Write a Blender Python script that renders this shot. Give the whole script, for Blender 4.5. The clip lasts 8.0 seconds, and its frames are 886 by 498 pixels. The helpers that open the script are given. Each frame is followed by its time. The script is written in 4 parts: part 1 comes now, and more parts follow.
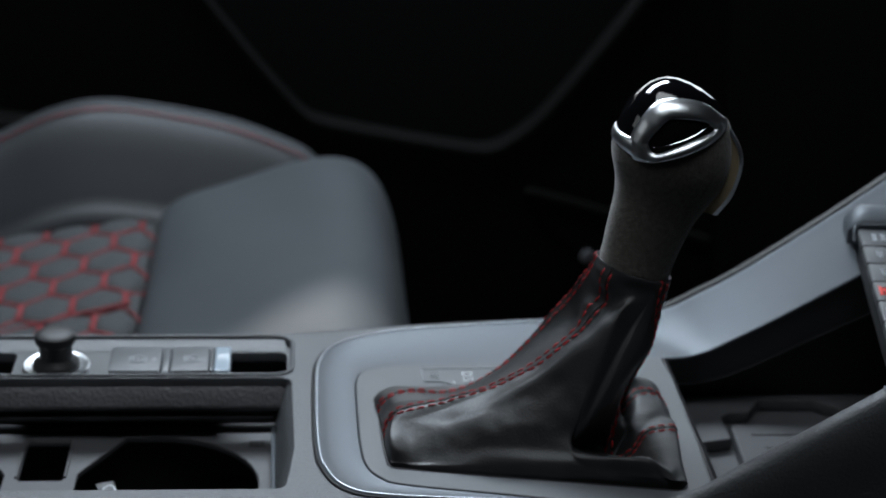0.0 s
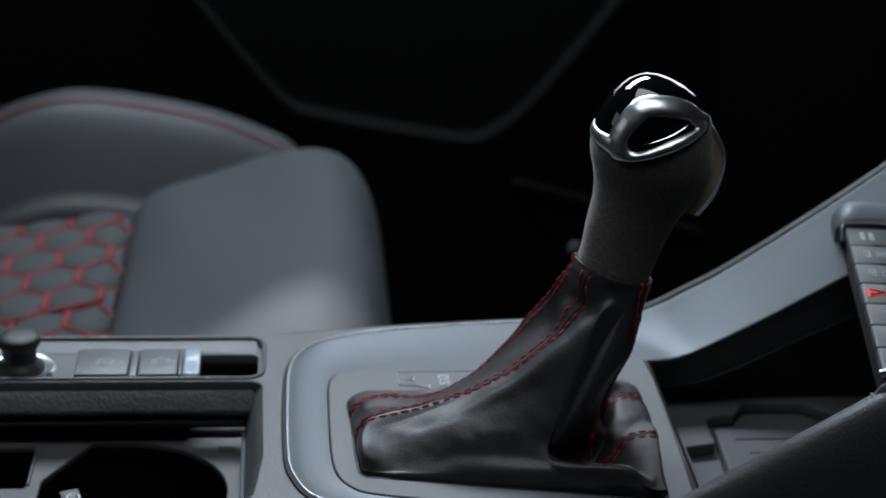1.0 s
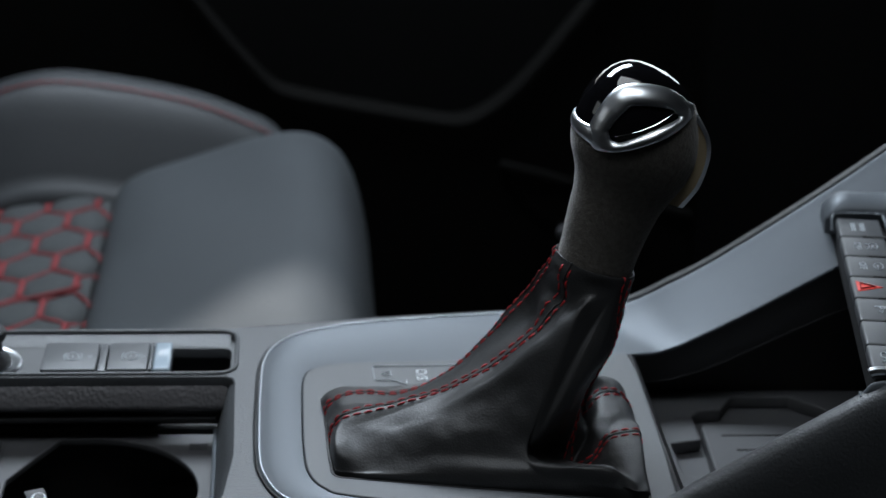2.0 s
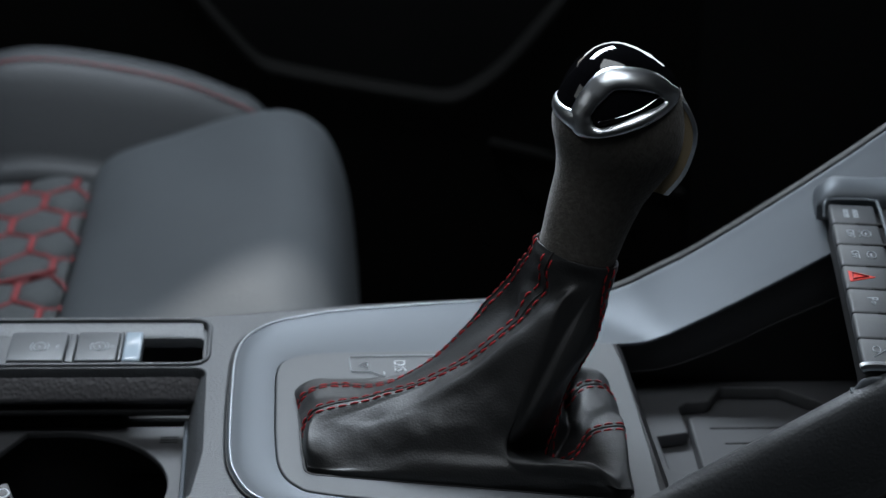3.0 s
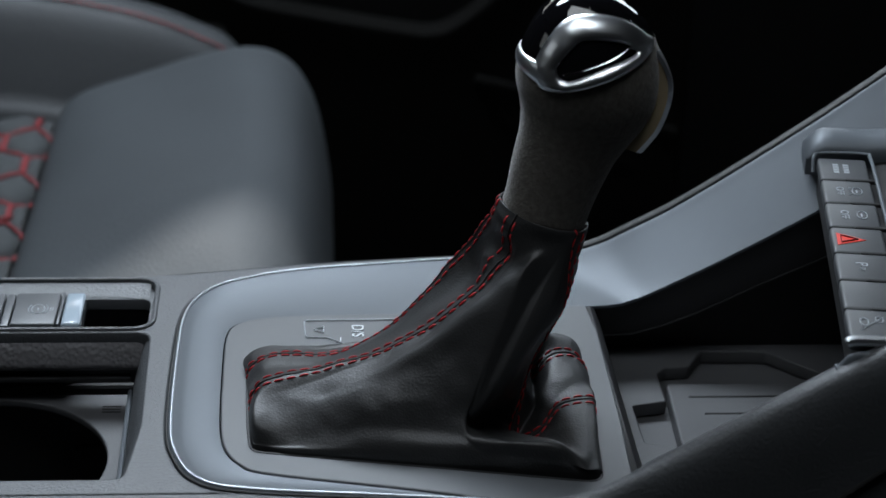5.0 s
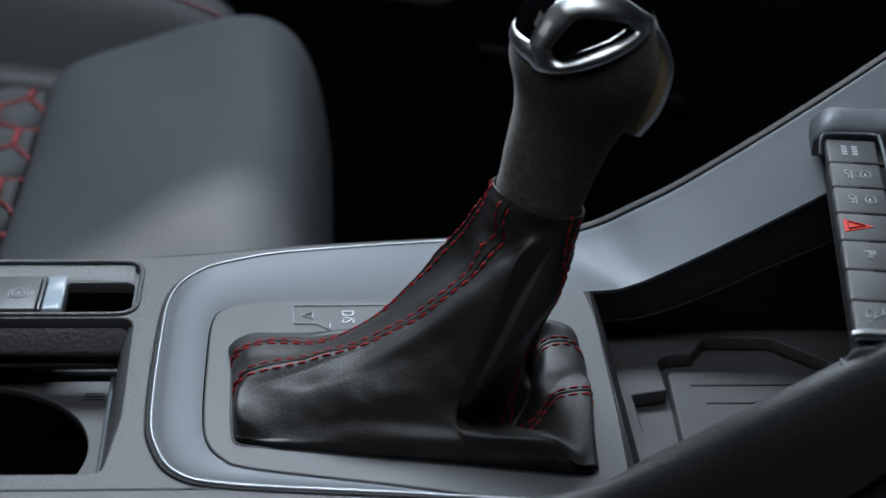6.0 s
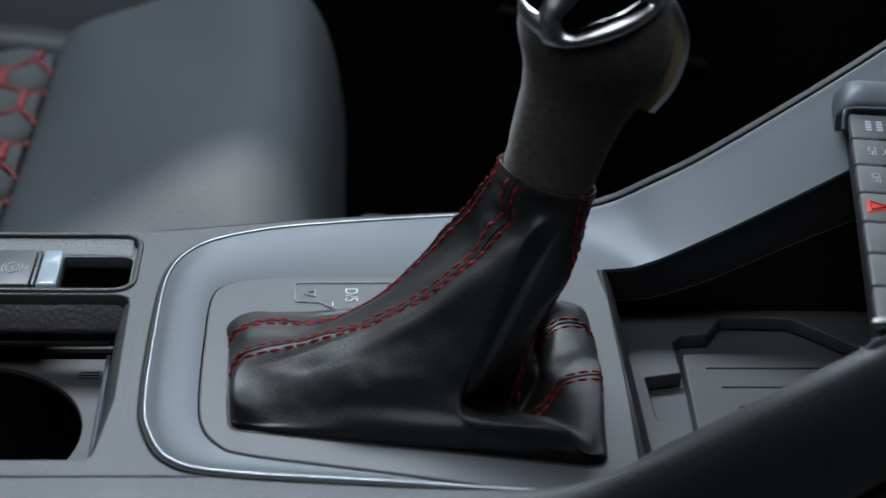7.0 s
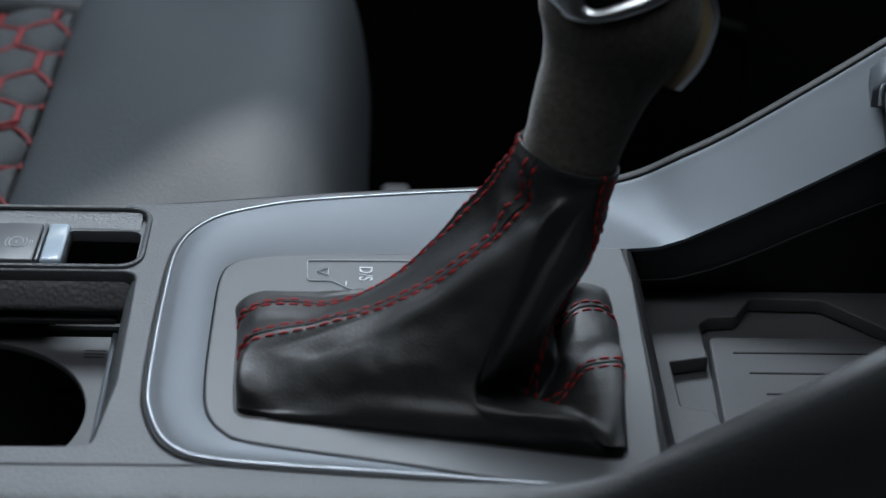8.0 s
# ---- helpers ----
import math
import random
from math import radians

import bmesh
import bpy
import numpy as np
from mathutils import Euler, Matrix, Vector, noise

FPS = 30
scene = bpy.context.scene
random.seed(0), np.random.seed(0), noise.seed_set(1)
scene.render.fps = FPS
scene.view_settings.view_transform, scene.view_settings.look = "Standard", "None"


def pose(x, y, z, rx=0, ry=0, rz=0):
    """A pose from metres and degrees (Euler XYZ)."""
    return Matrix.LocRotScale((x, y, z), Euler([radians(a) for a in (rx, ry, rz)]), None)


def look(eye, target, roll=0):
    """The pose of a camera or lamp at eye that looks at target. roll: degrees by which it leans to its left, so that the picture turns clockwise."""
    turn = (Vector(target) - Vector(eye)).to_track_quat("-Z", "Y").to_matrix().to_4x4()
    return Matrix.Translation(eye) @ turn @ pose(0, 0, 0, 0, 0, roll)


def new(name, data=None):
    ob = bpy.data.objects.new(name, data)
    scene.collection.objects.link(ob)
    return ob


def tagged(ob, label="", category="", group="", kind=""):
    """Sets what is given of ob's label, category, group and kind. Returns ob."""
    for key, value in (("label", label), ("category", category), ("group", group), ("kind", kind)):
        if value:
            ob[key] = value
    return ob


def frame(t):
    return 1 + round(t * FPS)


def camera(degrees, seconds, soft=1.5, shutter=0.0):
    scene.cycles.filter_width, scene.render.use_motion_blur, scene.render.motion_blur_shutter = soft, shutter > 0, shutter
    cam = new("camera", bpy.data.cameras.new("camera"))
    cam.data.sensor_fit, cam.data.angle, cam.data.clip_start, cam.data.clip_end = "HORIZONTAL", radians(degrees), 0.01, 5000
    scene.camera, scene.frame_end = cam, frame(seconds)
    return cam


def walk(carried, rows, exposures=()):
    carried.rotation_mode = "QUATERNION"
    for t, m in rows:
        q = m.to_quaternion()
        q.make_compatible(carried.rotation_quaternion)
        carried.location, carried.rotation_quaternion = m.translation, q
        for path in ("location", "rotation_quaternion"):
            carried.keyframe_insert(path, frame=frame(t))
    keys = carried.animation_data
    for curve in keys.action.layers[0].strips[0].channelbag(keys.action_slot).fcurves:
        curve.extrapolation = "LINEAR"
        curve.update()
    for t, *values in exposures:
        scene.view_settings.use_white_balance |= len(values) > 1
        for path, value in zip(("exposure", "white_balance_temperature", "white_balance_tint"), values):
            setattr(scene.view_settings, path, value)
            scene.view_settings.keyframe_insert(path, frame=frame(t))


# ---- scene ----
cam = camera(25.97, 8.0)

PATH = [
    (0, (-0.1006, -0.7412, 0.3801), (-0.0264, 0.1882, 0.0185), 1.73),
    (0.5, (-0.0948, -0.7284, 0.3794), (-0.0195, 0.1993, 0.0138), 1.75),
    (1, (-0.0889, -0.7149, 0.3785), (-0.0131, 0.2109, 0.0082), 1.74),
    (1.5, (-0.0832, -0.7021, 0.3774), (-0.0070, 0.2215, 0.0017), 1.74),
    (3, (-0.0664, -0.6615, 0.3723), (0.0097, 0.2533, -0.0244), 1.82),
    (3.5, (-0.0606, -0.6472, 0.3701), (0.0152, 0.2646, -0.0335), 1.83),
    (4, (-0.0545, -0.6336, 0.3684), (0.0205, 0.2732, -0.0465), 1.82),
    (4.5, (-0.0491, -0.6210, 0.3662), (0.0252, 0.2813, -0.0584), 1.85),
    (6, (-0.0335, -0.5811, 0.3616), (0.0309, 0.3083, -0.0911), 1.83),
    (6.5, (-0.0292, -0.5682, 0.3596), (0.0302, 0.3164, -0.1030), 1.87),
    (7, (-0.0244, -0.5549, 0.3576), (0.0259, 0.3241, -0.1165), 1.84),
    (7.5, (-0.0209, -0.5415, 0.3553), (0.0210, 0.3323, -0.1292), 1.86),
    (8, (-0.0168, -0.5276, 0.3536), (0.0152, 0.3399, -0.1429), 1.81),
]
walk(cam, [(t, look(eye, target, roll)) for t, eye, target, roll in PATH])
cam.data.dof.use_dof = True
cam.data.dof.focus_distance = 0.725
cam.data.dof.aperture_fstop = 12.0

# ---- light ----
world = bpy.data.worlds.new("sky")
scene.world = world
world.use_nodes = True
wn = world.node_tree.nodes
sky = wn.new("ShaderNodeTexSky")
sky.sky_type = "NISHITA"
sky.sun_disc = False
sky.sun_elevation, sky.sun_rotation = radians(30), radians(-11)
wn["Background"].inputs["Strength"].default_value = 0.06
world.node_tree.links.new(sky.outputs[0], wn["Background"].inputs["Color"])


def area_lamp(name, eye, target, w, h, power, tint=(1, 1, 1)):
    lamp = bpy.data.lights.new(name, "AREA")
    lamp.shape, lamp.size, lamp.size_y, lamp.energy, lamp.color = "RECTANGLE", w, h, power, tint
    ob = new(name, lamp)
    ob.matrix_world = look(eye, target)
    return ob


# Area lamps inside the closed cabin; only SIDE stands at an opening.
SIDE = area_lamp("side_window_light", (0.15, 0.90, 0.27), (0.0, 0.0, 0.05), 0.8, 0.24, 1.4, (0.80, 0.90, 1.0))
# Added overhead main lamp; the ceiling has no window in it.
OVERHEAD = area_lamp("overhead_lamp", (-0.17, 0.66, 0.84), (-0.06, 0.10, 0.0), 0.62, 0.34, 15.5, (0.78, 0.885, 1.0))
# Fill lamp added overhead to brighten the lever and gaiter.
FILL = area_lamp("overhead_fill", (-0.05, -0.12, 0.87), (0.02, 0.02, 0.05), 0.60, 0.46, 2.8, (0.86, 0.93, 1.0))
# Added before the solid rear wall, for reflections in the knob cap.
REAR = area_lamp("rear_lamp", (-1.22, -0.05, 0.55), (0.0, 0.0, 0.1), 0.60, 0.36, 0.38, (0.90, 0.96, 1.0))
sun = bpy.data.lights.new("sun", "SUN")
sun.energy, sun.angle, sun.color = 4.0, radians(2.5), (0.96, 0.98, 1.0)
new("sun", sun).matrix_world = look((-0.35, 1.85, 1.075), (0, 0, 0))


# ---- materials ----
def mat(name, color, rough=0.5, metal=0.0, grain=0.0, grain_size=0.0006, mottle=0.12, mottle_size=0.02, coat=0.0,
        sheen=0.0, spec=0.5, rough_var=0.08, kind="noise"):
    m = bpy.data.materials.new(name)
    m.use_nodes = True
    n, l = m.node_tree.nodes, m.node_tree.links
    b = n["Principled BSDF"]
    b.inputs["Metallic"].default_value = metal
    b.inputs["Specular IOR Level"].default_value = spec
    b.inputs["Coat Weight"].default_value = coat
    b.inputs["Coat Roughness"].default_value = 0.03
    b.inputs["Sheen Weight"].default_value = sheen
    b.inputs["Sheen Roughness"].default_value = 0.4
    tc = n.new("ShaderNodeTexCoord")
    big = n.new("ShaderNodeTexNoise")
    big.inputs["Scale"].default_value = 1 / mottle_size
    big.inputs["Detail"].default_value = 4
    l.new(tc.outputs["Object"], big.inputs["Vector"])
    ramp = n.new("ShaderNodeValToRGB")
    ramp.color_ramp.elements[0].position, ramp.color_ramp.elements[1].position = 0.3, 0.7
    ramp.color_ramp.elements[0].color = (*[c * (1 - mottle) for c in color], 1)
    ramp.color_ramp.elements[1].color = (*[min(1, c * (1 + mottle)) for c in color], 1)
    l.new(big.outputs["Fac"], ramp.inputs["Fac"])
    l.new(ramp.outputs["Color"], b.inputs["Base Color"])
    rr = n.new("ShaderNodeMapRange")
    rr.inputs["To Min"].default_value, rr.inputs["To Max"].default_value = max(0.02, rough - rough_var), min(1, rough + rough_var)
    l.new(big.outputs["Fac"], rr.inputs["Value"])
    l.new(rr.outputs["Result"], b.inputs["Roughness"])
    if grain:
        if kind == "cells":
            fine = n.new("ShaderNodeTexVoronoi")
            fine.feature = "SMOOTH_F1"
            fine.inputs["Scale"].default_value = 1 / grain_size
            out = fine.outputs["Distance"]
        else:
            fine = n.new("ShaderNodeTexNoise")
            fine.inputs["Scale"].default_value = 1 / grain_size
            fine.inputs["Detail"].default_value = 3
            out = fine.outputs["Fac"]
        l.new(tc.outputs["Object"], fine.inputs["Vector"])
        bump = n.new("ShaderNodeBump")
        bump.inputs["Strength"].default_value = grain
        bump.inputs["Distance"].default_value = grain_size * 0.35
        l.new(out, bump.inputs["Height"])
        l.new(bump.outputs["Normal"], b.inputs["Normal"])
    return m


GREY = mat("console_plastic", (0.085, 0.09, 0.096), 0.46, grain=0.8, grain_size=0.0013, mottle=0.08)
PLATE = mat("plate_plastic", (0.10, 0.106, 0.112), 0.42, grain=0.15, grain_size=0.0005, mottle=0.05)
SILVER = mat("satin_trim_paint", (0.112, 0.126, 0.141), 0.48, metal=0.3, spec=0.4, grain=0.05, grain_size=0.0003, mottle=0.04)
DARK = mat("dark_plastic", (0.018, 0.018, 0.019), 0.5, grain=0.4, grain_size=0.0009)
BLACK = mat("matt_black_plastic", (0.008, 0.008, 0.008), 0.6, grain=0.3, grain_size=0.001)
PAD = mat("padded_leather_grain", (0.13, 0.127, 0.132), 0.48, grain=0.8, grain_size=0.0017, kind="cells")
LEATHER = mat("black_leather", (0.025, 0.0255, 0.026), 0.45, grain=0.38, grain_size=0.0007, kind="cells", mottle=0.15, rough_var=0.07)
SUEDE = mat("charcoal_suede", (0.115, 0.105, 0.093), 0.9, grain=1.0, grain_size=0.0011, sheen=0.4, mottle=0.22, mottle_size=0.0022, spec=0.2)
CHROME = mat("satin_chrome", (0.84, 0.87, 0.90), 0.31, metal=1.0, mottle=0.03, rough_var=0.04)
BRIGHT = mat("bright_chrome", (0.85, 0.86, 0.88), 0.07, metal=1.0, mottle=0.02, rough_var=0.02)
PIANO = mat("piano_black", (0.004, 0.004, 0.005), 0.05, coat=1.0, mottle=0.05, rough_var=0.015)
EDGE = mat("polished_trim_edge", (0.42, 0.45, 0.48), 0.38, metal=0.9, mottle=0.03)
THREAD = mat("red_thread", (0.52, 0.014, 0.020), 0.6, grain=0.6, grain_size=0.0004)
REDPIPE = mat("red_piping", (0.21, 0.020, 0.024), 0.7, grain=0.3, grain_size=0.001)
SEAT = mat("grey_seat_leather", (0.046, 0.052, 0.057), 0.75, spec=0.3, grain=0.5, grain_size=0.0016, kind="cells", mottle=0.08, mottle_size=0.05)
BOLSTER = mat("dark_bolster_leather", (0.032, 0.035, 0.038), 0.55, grain=0.5, grain_size=0.0016, kind="cells", mottle=0.08, mottle_size=0.05)
CLOTH = mat("charcoal_seat_cloth", (0.036, 0.040, 0.042), 0.8, grain=0.8, grain_size=0.0012, sheen=0.1)
BUTTON = mat("button_plastic", (0.105, 0.112, 0.12), 0.40, grain=0.2, grain_size=0.0005, mottle=0.04)
KEYCAP = mat("dash_key_plastic", (0.068, 0.072, 0.076), 0.45, grain=0.2, grain_size=0.0005, mottle=0.05)
WHITE = mat("white_print", (0.72, 0.75, 0.78), 0.5, mottle=0.05)
PALE = mat("grey_print", (0.42, 0.45, 0.48), 0.5, mottle=0.05)
REDP = mat("red_print", (0.75, 0.045, 0.03), 0.45, mottle=0.04)
BEIGE = mat("bronze_inner_face", (0.46, 0.37, 0.24), 0.35, metal=0.1, mottle=0.05)
TRAY = mat("tray_plastic", (0.085, 0.086, 0.09), 0.55, grain=0.35, grain_size=0.0008, mottle=0.06)
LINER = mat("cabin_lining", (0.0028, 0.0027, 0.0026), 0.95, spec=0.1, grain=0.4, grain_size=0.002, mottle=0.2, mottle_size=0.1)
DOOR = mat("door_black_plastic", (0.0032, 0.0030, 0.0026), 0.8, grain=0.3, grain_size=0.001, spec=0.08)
CARPET = mat("black_carpet", (0.012, 0.012, 0.013), 0.95, grain=1.0, grain_size=0.003, mottle=0.3)
GLINT = mat("clear_trim_glass", (0.42, 0.50, 0.57), 0.15, mottle=0.03, coat=0.5)


# ---- mesh helpers ----
def thing(name, label, category, group="", kind="", at=(0, 0, 0)):
    ob = new(name)
    ob.location = at
    return tagged(ob, label, category, group, kind)


def adopt(ob, parent):
    ob.parent = parent
    if parent is not None:
        top, off = parent, Vector((0, 0, 0))
        while top is not None:
            off += top.location
            top = top.parent
        ob.location = ob.location - off
    return ob


def part(name, data, material, parent=None, label="", smooth=35):
    if isinstance(data, bmesh.types.BMesh):
        me = bpy.data.meshes.new(name)
        bmesh.ops.recalc_face_normals(data, faces=data.faces)
        data.to_mesh(me)
        data.free()
    else:
        me = data
        me.name = name
    me.materials.clear()
    me.materials.append(material)
    if smooth:
        me.shade_smooth()
        me.set_sharp_from_angle(angle=radians(smooth))
    ob = new(name, me)
    adopt(ob, parent)
    if label:
        ob["label"] = label
    return ob


def grid(rows, close_u=False, close_v=False):
    """A skin over rows of points; close_u joins each row's ends, close_v joins the first and last row."""
    bm = bmesh.new()
    vs = [[bm.verts.new(p) for p in row] for row in rows]
    nr, nc = len(vs), len(vs[0])
    for i in range(nr if close_v else nr - 1):
        for j in range(nc if close_u else nc - 1):
            a, b, c, d = vs[i][j], vs[i][(j + 1) % nc], vs[(i + 1) % nr][(j + 1) % nc], vs[(i + 1) % nr][j]
            bm.faces.new((a, b, c, d))
    return bm, vs


def spline(pts, n):
    """n points along a smooth curve through pts."""
    p = [Vector(q) for q in pts]
    p = [p[0] * 2 - p[1], *p, p[-1] * 2 - p[-2]]
    out = []
    for k in range(n):
        t = k / (n - 1) * (len(p) - 3)
        i = min(int(t), len(p) - 4)
        t -= i
        a, b, c, d = p[i:i + 4]
        out.append(0.5 * (2 * b + (c - a) * t + (2 * a - 5 * b + 4 * c - d) * t * t + (3 * b - a - 3 * c + d) * t ** 3))
    return out


def rounded(pts, radius, n=6):
    """A 2D outline with its corners rounded; radius: one for all or one each."""
    p = [Vector((q[0], q[1])) for q in pts]
    out = []
    for i, c in enumerate(p):
        r = radius[i] if isinstance(radius, (list, tuple)) else radius
        a, b = (p[i - 1] - c), (p[(i + 1) % len(p)] - c)
        la, lb = a.length, b.length
        a, b = a / la, b / lb
        ang = a.angle(b)
        k = min(r / math.tan(ang / 2), la * 0.49, lb * 0.49) if r > 0 else 0
        if k <= 1e-7:
            out.append(c.copy())
            continue
        s, e = c + a * k, c + b * k
        for j in range(n + 1):
            t = j / n
            out.append(s * (1 - t) ** 2 + c * 2 * t * (1 - t) + e * t * t)
    return out


def circle(cx, cy, r, n=40, ry=None):
    return [Vector((cx + r * math.cos(i * math.tau / n), cy + (ry or r) * math.sin(i * math.tau / n))) for i in range(n)]


def slab(outline, holes, z0, z1, bevel=0.0):
    """A flat plate between z0 and z1 with holes through it and rounded edges."""
    cu = bpy.data.curves.new("outline", "CURVE")
    cu.dimensions, cu.fill_mode = "2D", "BOTH"
    for loop in (outline, *holes):
        sp = cu.splines.new("POLY")
        sp.points.add(len(loop) - 1)
        for q, v in zip(sp.points, loop):
            q.co = (v[0], v[1], 0, 1)
        sp.use_cyclic_u = True
    cu.extrude = (z1 - z0) / 2 - bevel
    cu.bevel_depth, cu.bevel_resolution, cu.offset = bevel, 2, -bevel
    ob = bpy.data.objects.new("outline", cu)
    scene.collection.objects.link(ob)
    dg = bpy.context.evaluated_depsgraph_get()
    me = bpy.data.meshes.new_from_object(ob.evaluated_get(dg))
    bpy.data.objects.remove(ob)
    bpy.data.curves.remove(cu)
    me.transform(Matrix.Translation((0, 0, (z0 + z1) / 2)))
    return me


def box(w, d, h, bevel=0.001, seg=3, m=None):
    """A rounded block standing on z = 0, then moved by m."""
    bm = bmesh.new()
    bmesh.ops.create_cube(bm, size=1, matrix=Matrix.Translation((0, 0, h / 2)) @ Matrix.Diagonal((w, d, h, 1)))
    if bevel:
        bmesh.ops.bevel(bm, geom=bm.edges[:], offset=bevel, segments=seg, profile=0.5, affect="EDGES")
    if m is not None:
        bm.transform(m)
    return bm


def lathe(profile, n=40, m=None):
    """Turns (radius, z) pairs round z; the ends are closed."""
    bm, vs = grid([[Vector((r * math.cos(k * math.tau / n), r * math.sin(k * math.tau / n), z)) for k in range(n)] for r, z in profile], close_u=True)
    bm.faces.new(vs[0])
    bm.faces.new(vs[-1])
    if m is not None:
        bm.transform(m)
    return bm


def tube(pts, r, n=8, closed=False):
    """A round bar along pts."""
    rows = []
    for i, p in enumerate(pts):
        a = pts[i - 1] if i or closed else p
        b = pts[(i + 1) % len(pts)] if i < len(pts) - 1 or closed else p
        t = (Vector(b) - Vector(a)).normalized()
        side = t.cross(Vector((0, 0, 1)))
        side = side.normalized() if side.length > 1e-4 else Vector((1, 0, 0))
        up = side.cross(t)
        rows.append([Vector(p) + r * (math.cos(k * math.tau / n) * side + math.sin(k * math.tau / n) * up) for k in range(n)])
    bm, vs = grid(rows, close_u=True, close_v=closed)
    if not closed:
        bm.faces.new(vs[0])
        bm.faces.new(vs[-1])
    return bm


def merge(*bms):
    out = bmesh.new()
    for b in bms:
        me = bpy.data.meshes.new("tmp")
        b.to_mesh(me)
        b.free()
        out.from_mesh(me)
        bpy.data.meshes.remove(me)
    return out


def mesh_bm(me):
    bm = bmesh.new()
    bm.from_mesh(me)
    bpy.data.meshes.remove(me)
    return bm


def lettering(text, size, m, depth=0.00012):
    cu = bpy.data.curves.new("text", "FONT")
    cu.body, cu.size, cu.extrude, cu.align_x, cu.align_y = text, size, depth, "CENTER", "CENTER"
    ob = bpy.data.objects.new("text", cu)
    scene.collection.objects.link(ob)
    me = bpy.data.meshes.new_from_object(ob.evaluated_get(bpy.context.evaluated_depsgraph_get()))
    bpy.data.objects.remove(ob)
    me.transform(m)
    return me


def mm(*v):
    return Vector([a * 0.001 for a in v])


def lerp(a, b, t):
    return a + (b - a) * t


def table(x, xs, ys):
    """Smooth-ish lookup between the pairs."""
    return float(np.interp(x, xs, ys))


# ---- the cabin round it ----
def cabin():
    def wall(name, w, d, h, at, label):
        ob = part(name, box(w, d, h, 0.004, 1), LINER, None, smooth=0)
        ob.location = at
        return tagged(ob, label, "car interior", kind="structure")
    wall("floor", 2.6, 2.0, 0.04, (0.1, 0.0, -0.52), "black carpeted car floor beside the seat")
    # Front, rear, near and top panels are unseen, added to shut out sky.
    wall("wall_front", 0.05, 2.0, 1.4, (1.2, 0.0, -0.5), "unseen black panel closing the front of the cabin")
    wall("wall_rear", 0.05, 2.0, 1.4, (-1.3, 0.0, -0.5), "unseen black panel closing the rear of the cabin")
    wall("wall_near", 2.6, 0.05, 1.4, (0.0, -1.05, -0.5), "unseen black panel closing the near side of the cabin")
    # Unseen slit, cut so the sun reaches the seat but not the console.
    opening = rounded([(-0.60, 0.364), (0.20, 0.224), (0.62, 0.19), (0.58, 0.40), (-0.55, 0.40)], 0.012)
    me = slab([Vector((-1.3, -0.5)), Vector((1.2, -0.5)), Vector((1.2, 0.9)), Vector((-1.3, 0.9))], [opening], 0, 0.03, 0.004)
    me.transform(pose(0, 0.945, 0, 90))
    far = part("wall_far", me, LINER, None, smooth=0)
    tagged(far, "black far side of the car cabin with a slit shaping the sun patch", "car interior", kind="structure")
    wall("ceiling", 2.6, 2.1, 0.04, (0.0, 0.0, 0.90), "unseen black roof panel closing the cabin")


cabin()


def door_panel():
    door = thing("door_panel", "black moulded inner door panel behind the seat", "door", kind="structure")
    edge = spline([(-0.42, 0.31), (-0.26, 0.115), (-0.177, 0.009), (-0.137, -0.042), (-0.115, -0.068), (-0.097, -0.087), (-0.078, -0.095), (-0.023, -0.106), (0.024, -0.114), (0.052, -0.117), (0.071, -0.110), (0.098, -0.088), (0.133, -0.044), (0.175, 0.013), (0.25, 0.12)], 60)
    low = [Vector((0.25, -0.50)), Vector((-0.62, -0.50)), Vector((-0.62, 0.30))]
    me = slab([Vector((p[0], p[1])) for p in edge] + low, [], 0, 0.03, 0.004)
    me.transform(pose(0, 0.79, 0, 90))
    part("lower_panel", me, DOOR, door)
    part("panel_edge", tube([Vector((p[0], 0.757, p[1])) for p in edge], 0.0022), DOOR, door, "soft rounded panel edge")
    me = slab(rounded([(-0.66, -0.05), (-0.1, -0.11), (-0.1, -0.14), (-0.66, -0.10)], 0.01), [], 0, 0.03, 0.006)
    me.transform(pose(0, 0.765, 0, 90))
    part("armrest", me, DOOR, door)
    lip = spline([(0.085, -0.147), (0.118, -0.155), (0.152, -0.165), (0.241, -0.19)], 12)
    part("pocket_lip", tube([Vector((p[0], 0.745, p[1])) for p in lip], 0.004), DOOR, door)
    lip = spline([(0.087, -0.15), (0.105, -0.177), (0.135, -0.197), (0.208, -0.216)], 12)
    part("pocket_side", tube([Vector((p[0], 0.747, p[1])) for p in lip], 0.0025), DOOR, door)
    part("latch_button", lathe([(0.004, 0), (0.006, 0.002), (0.005, 0.005)], 16, pose(0.139, 0.742, -0.203, 90)), TRAY, door)


door_panel()


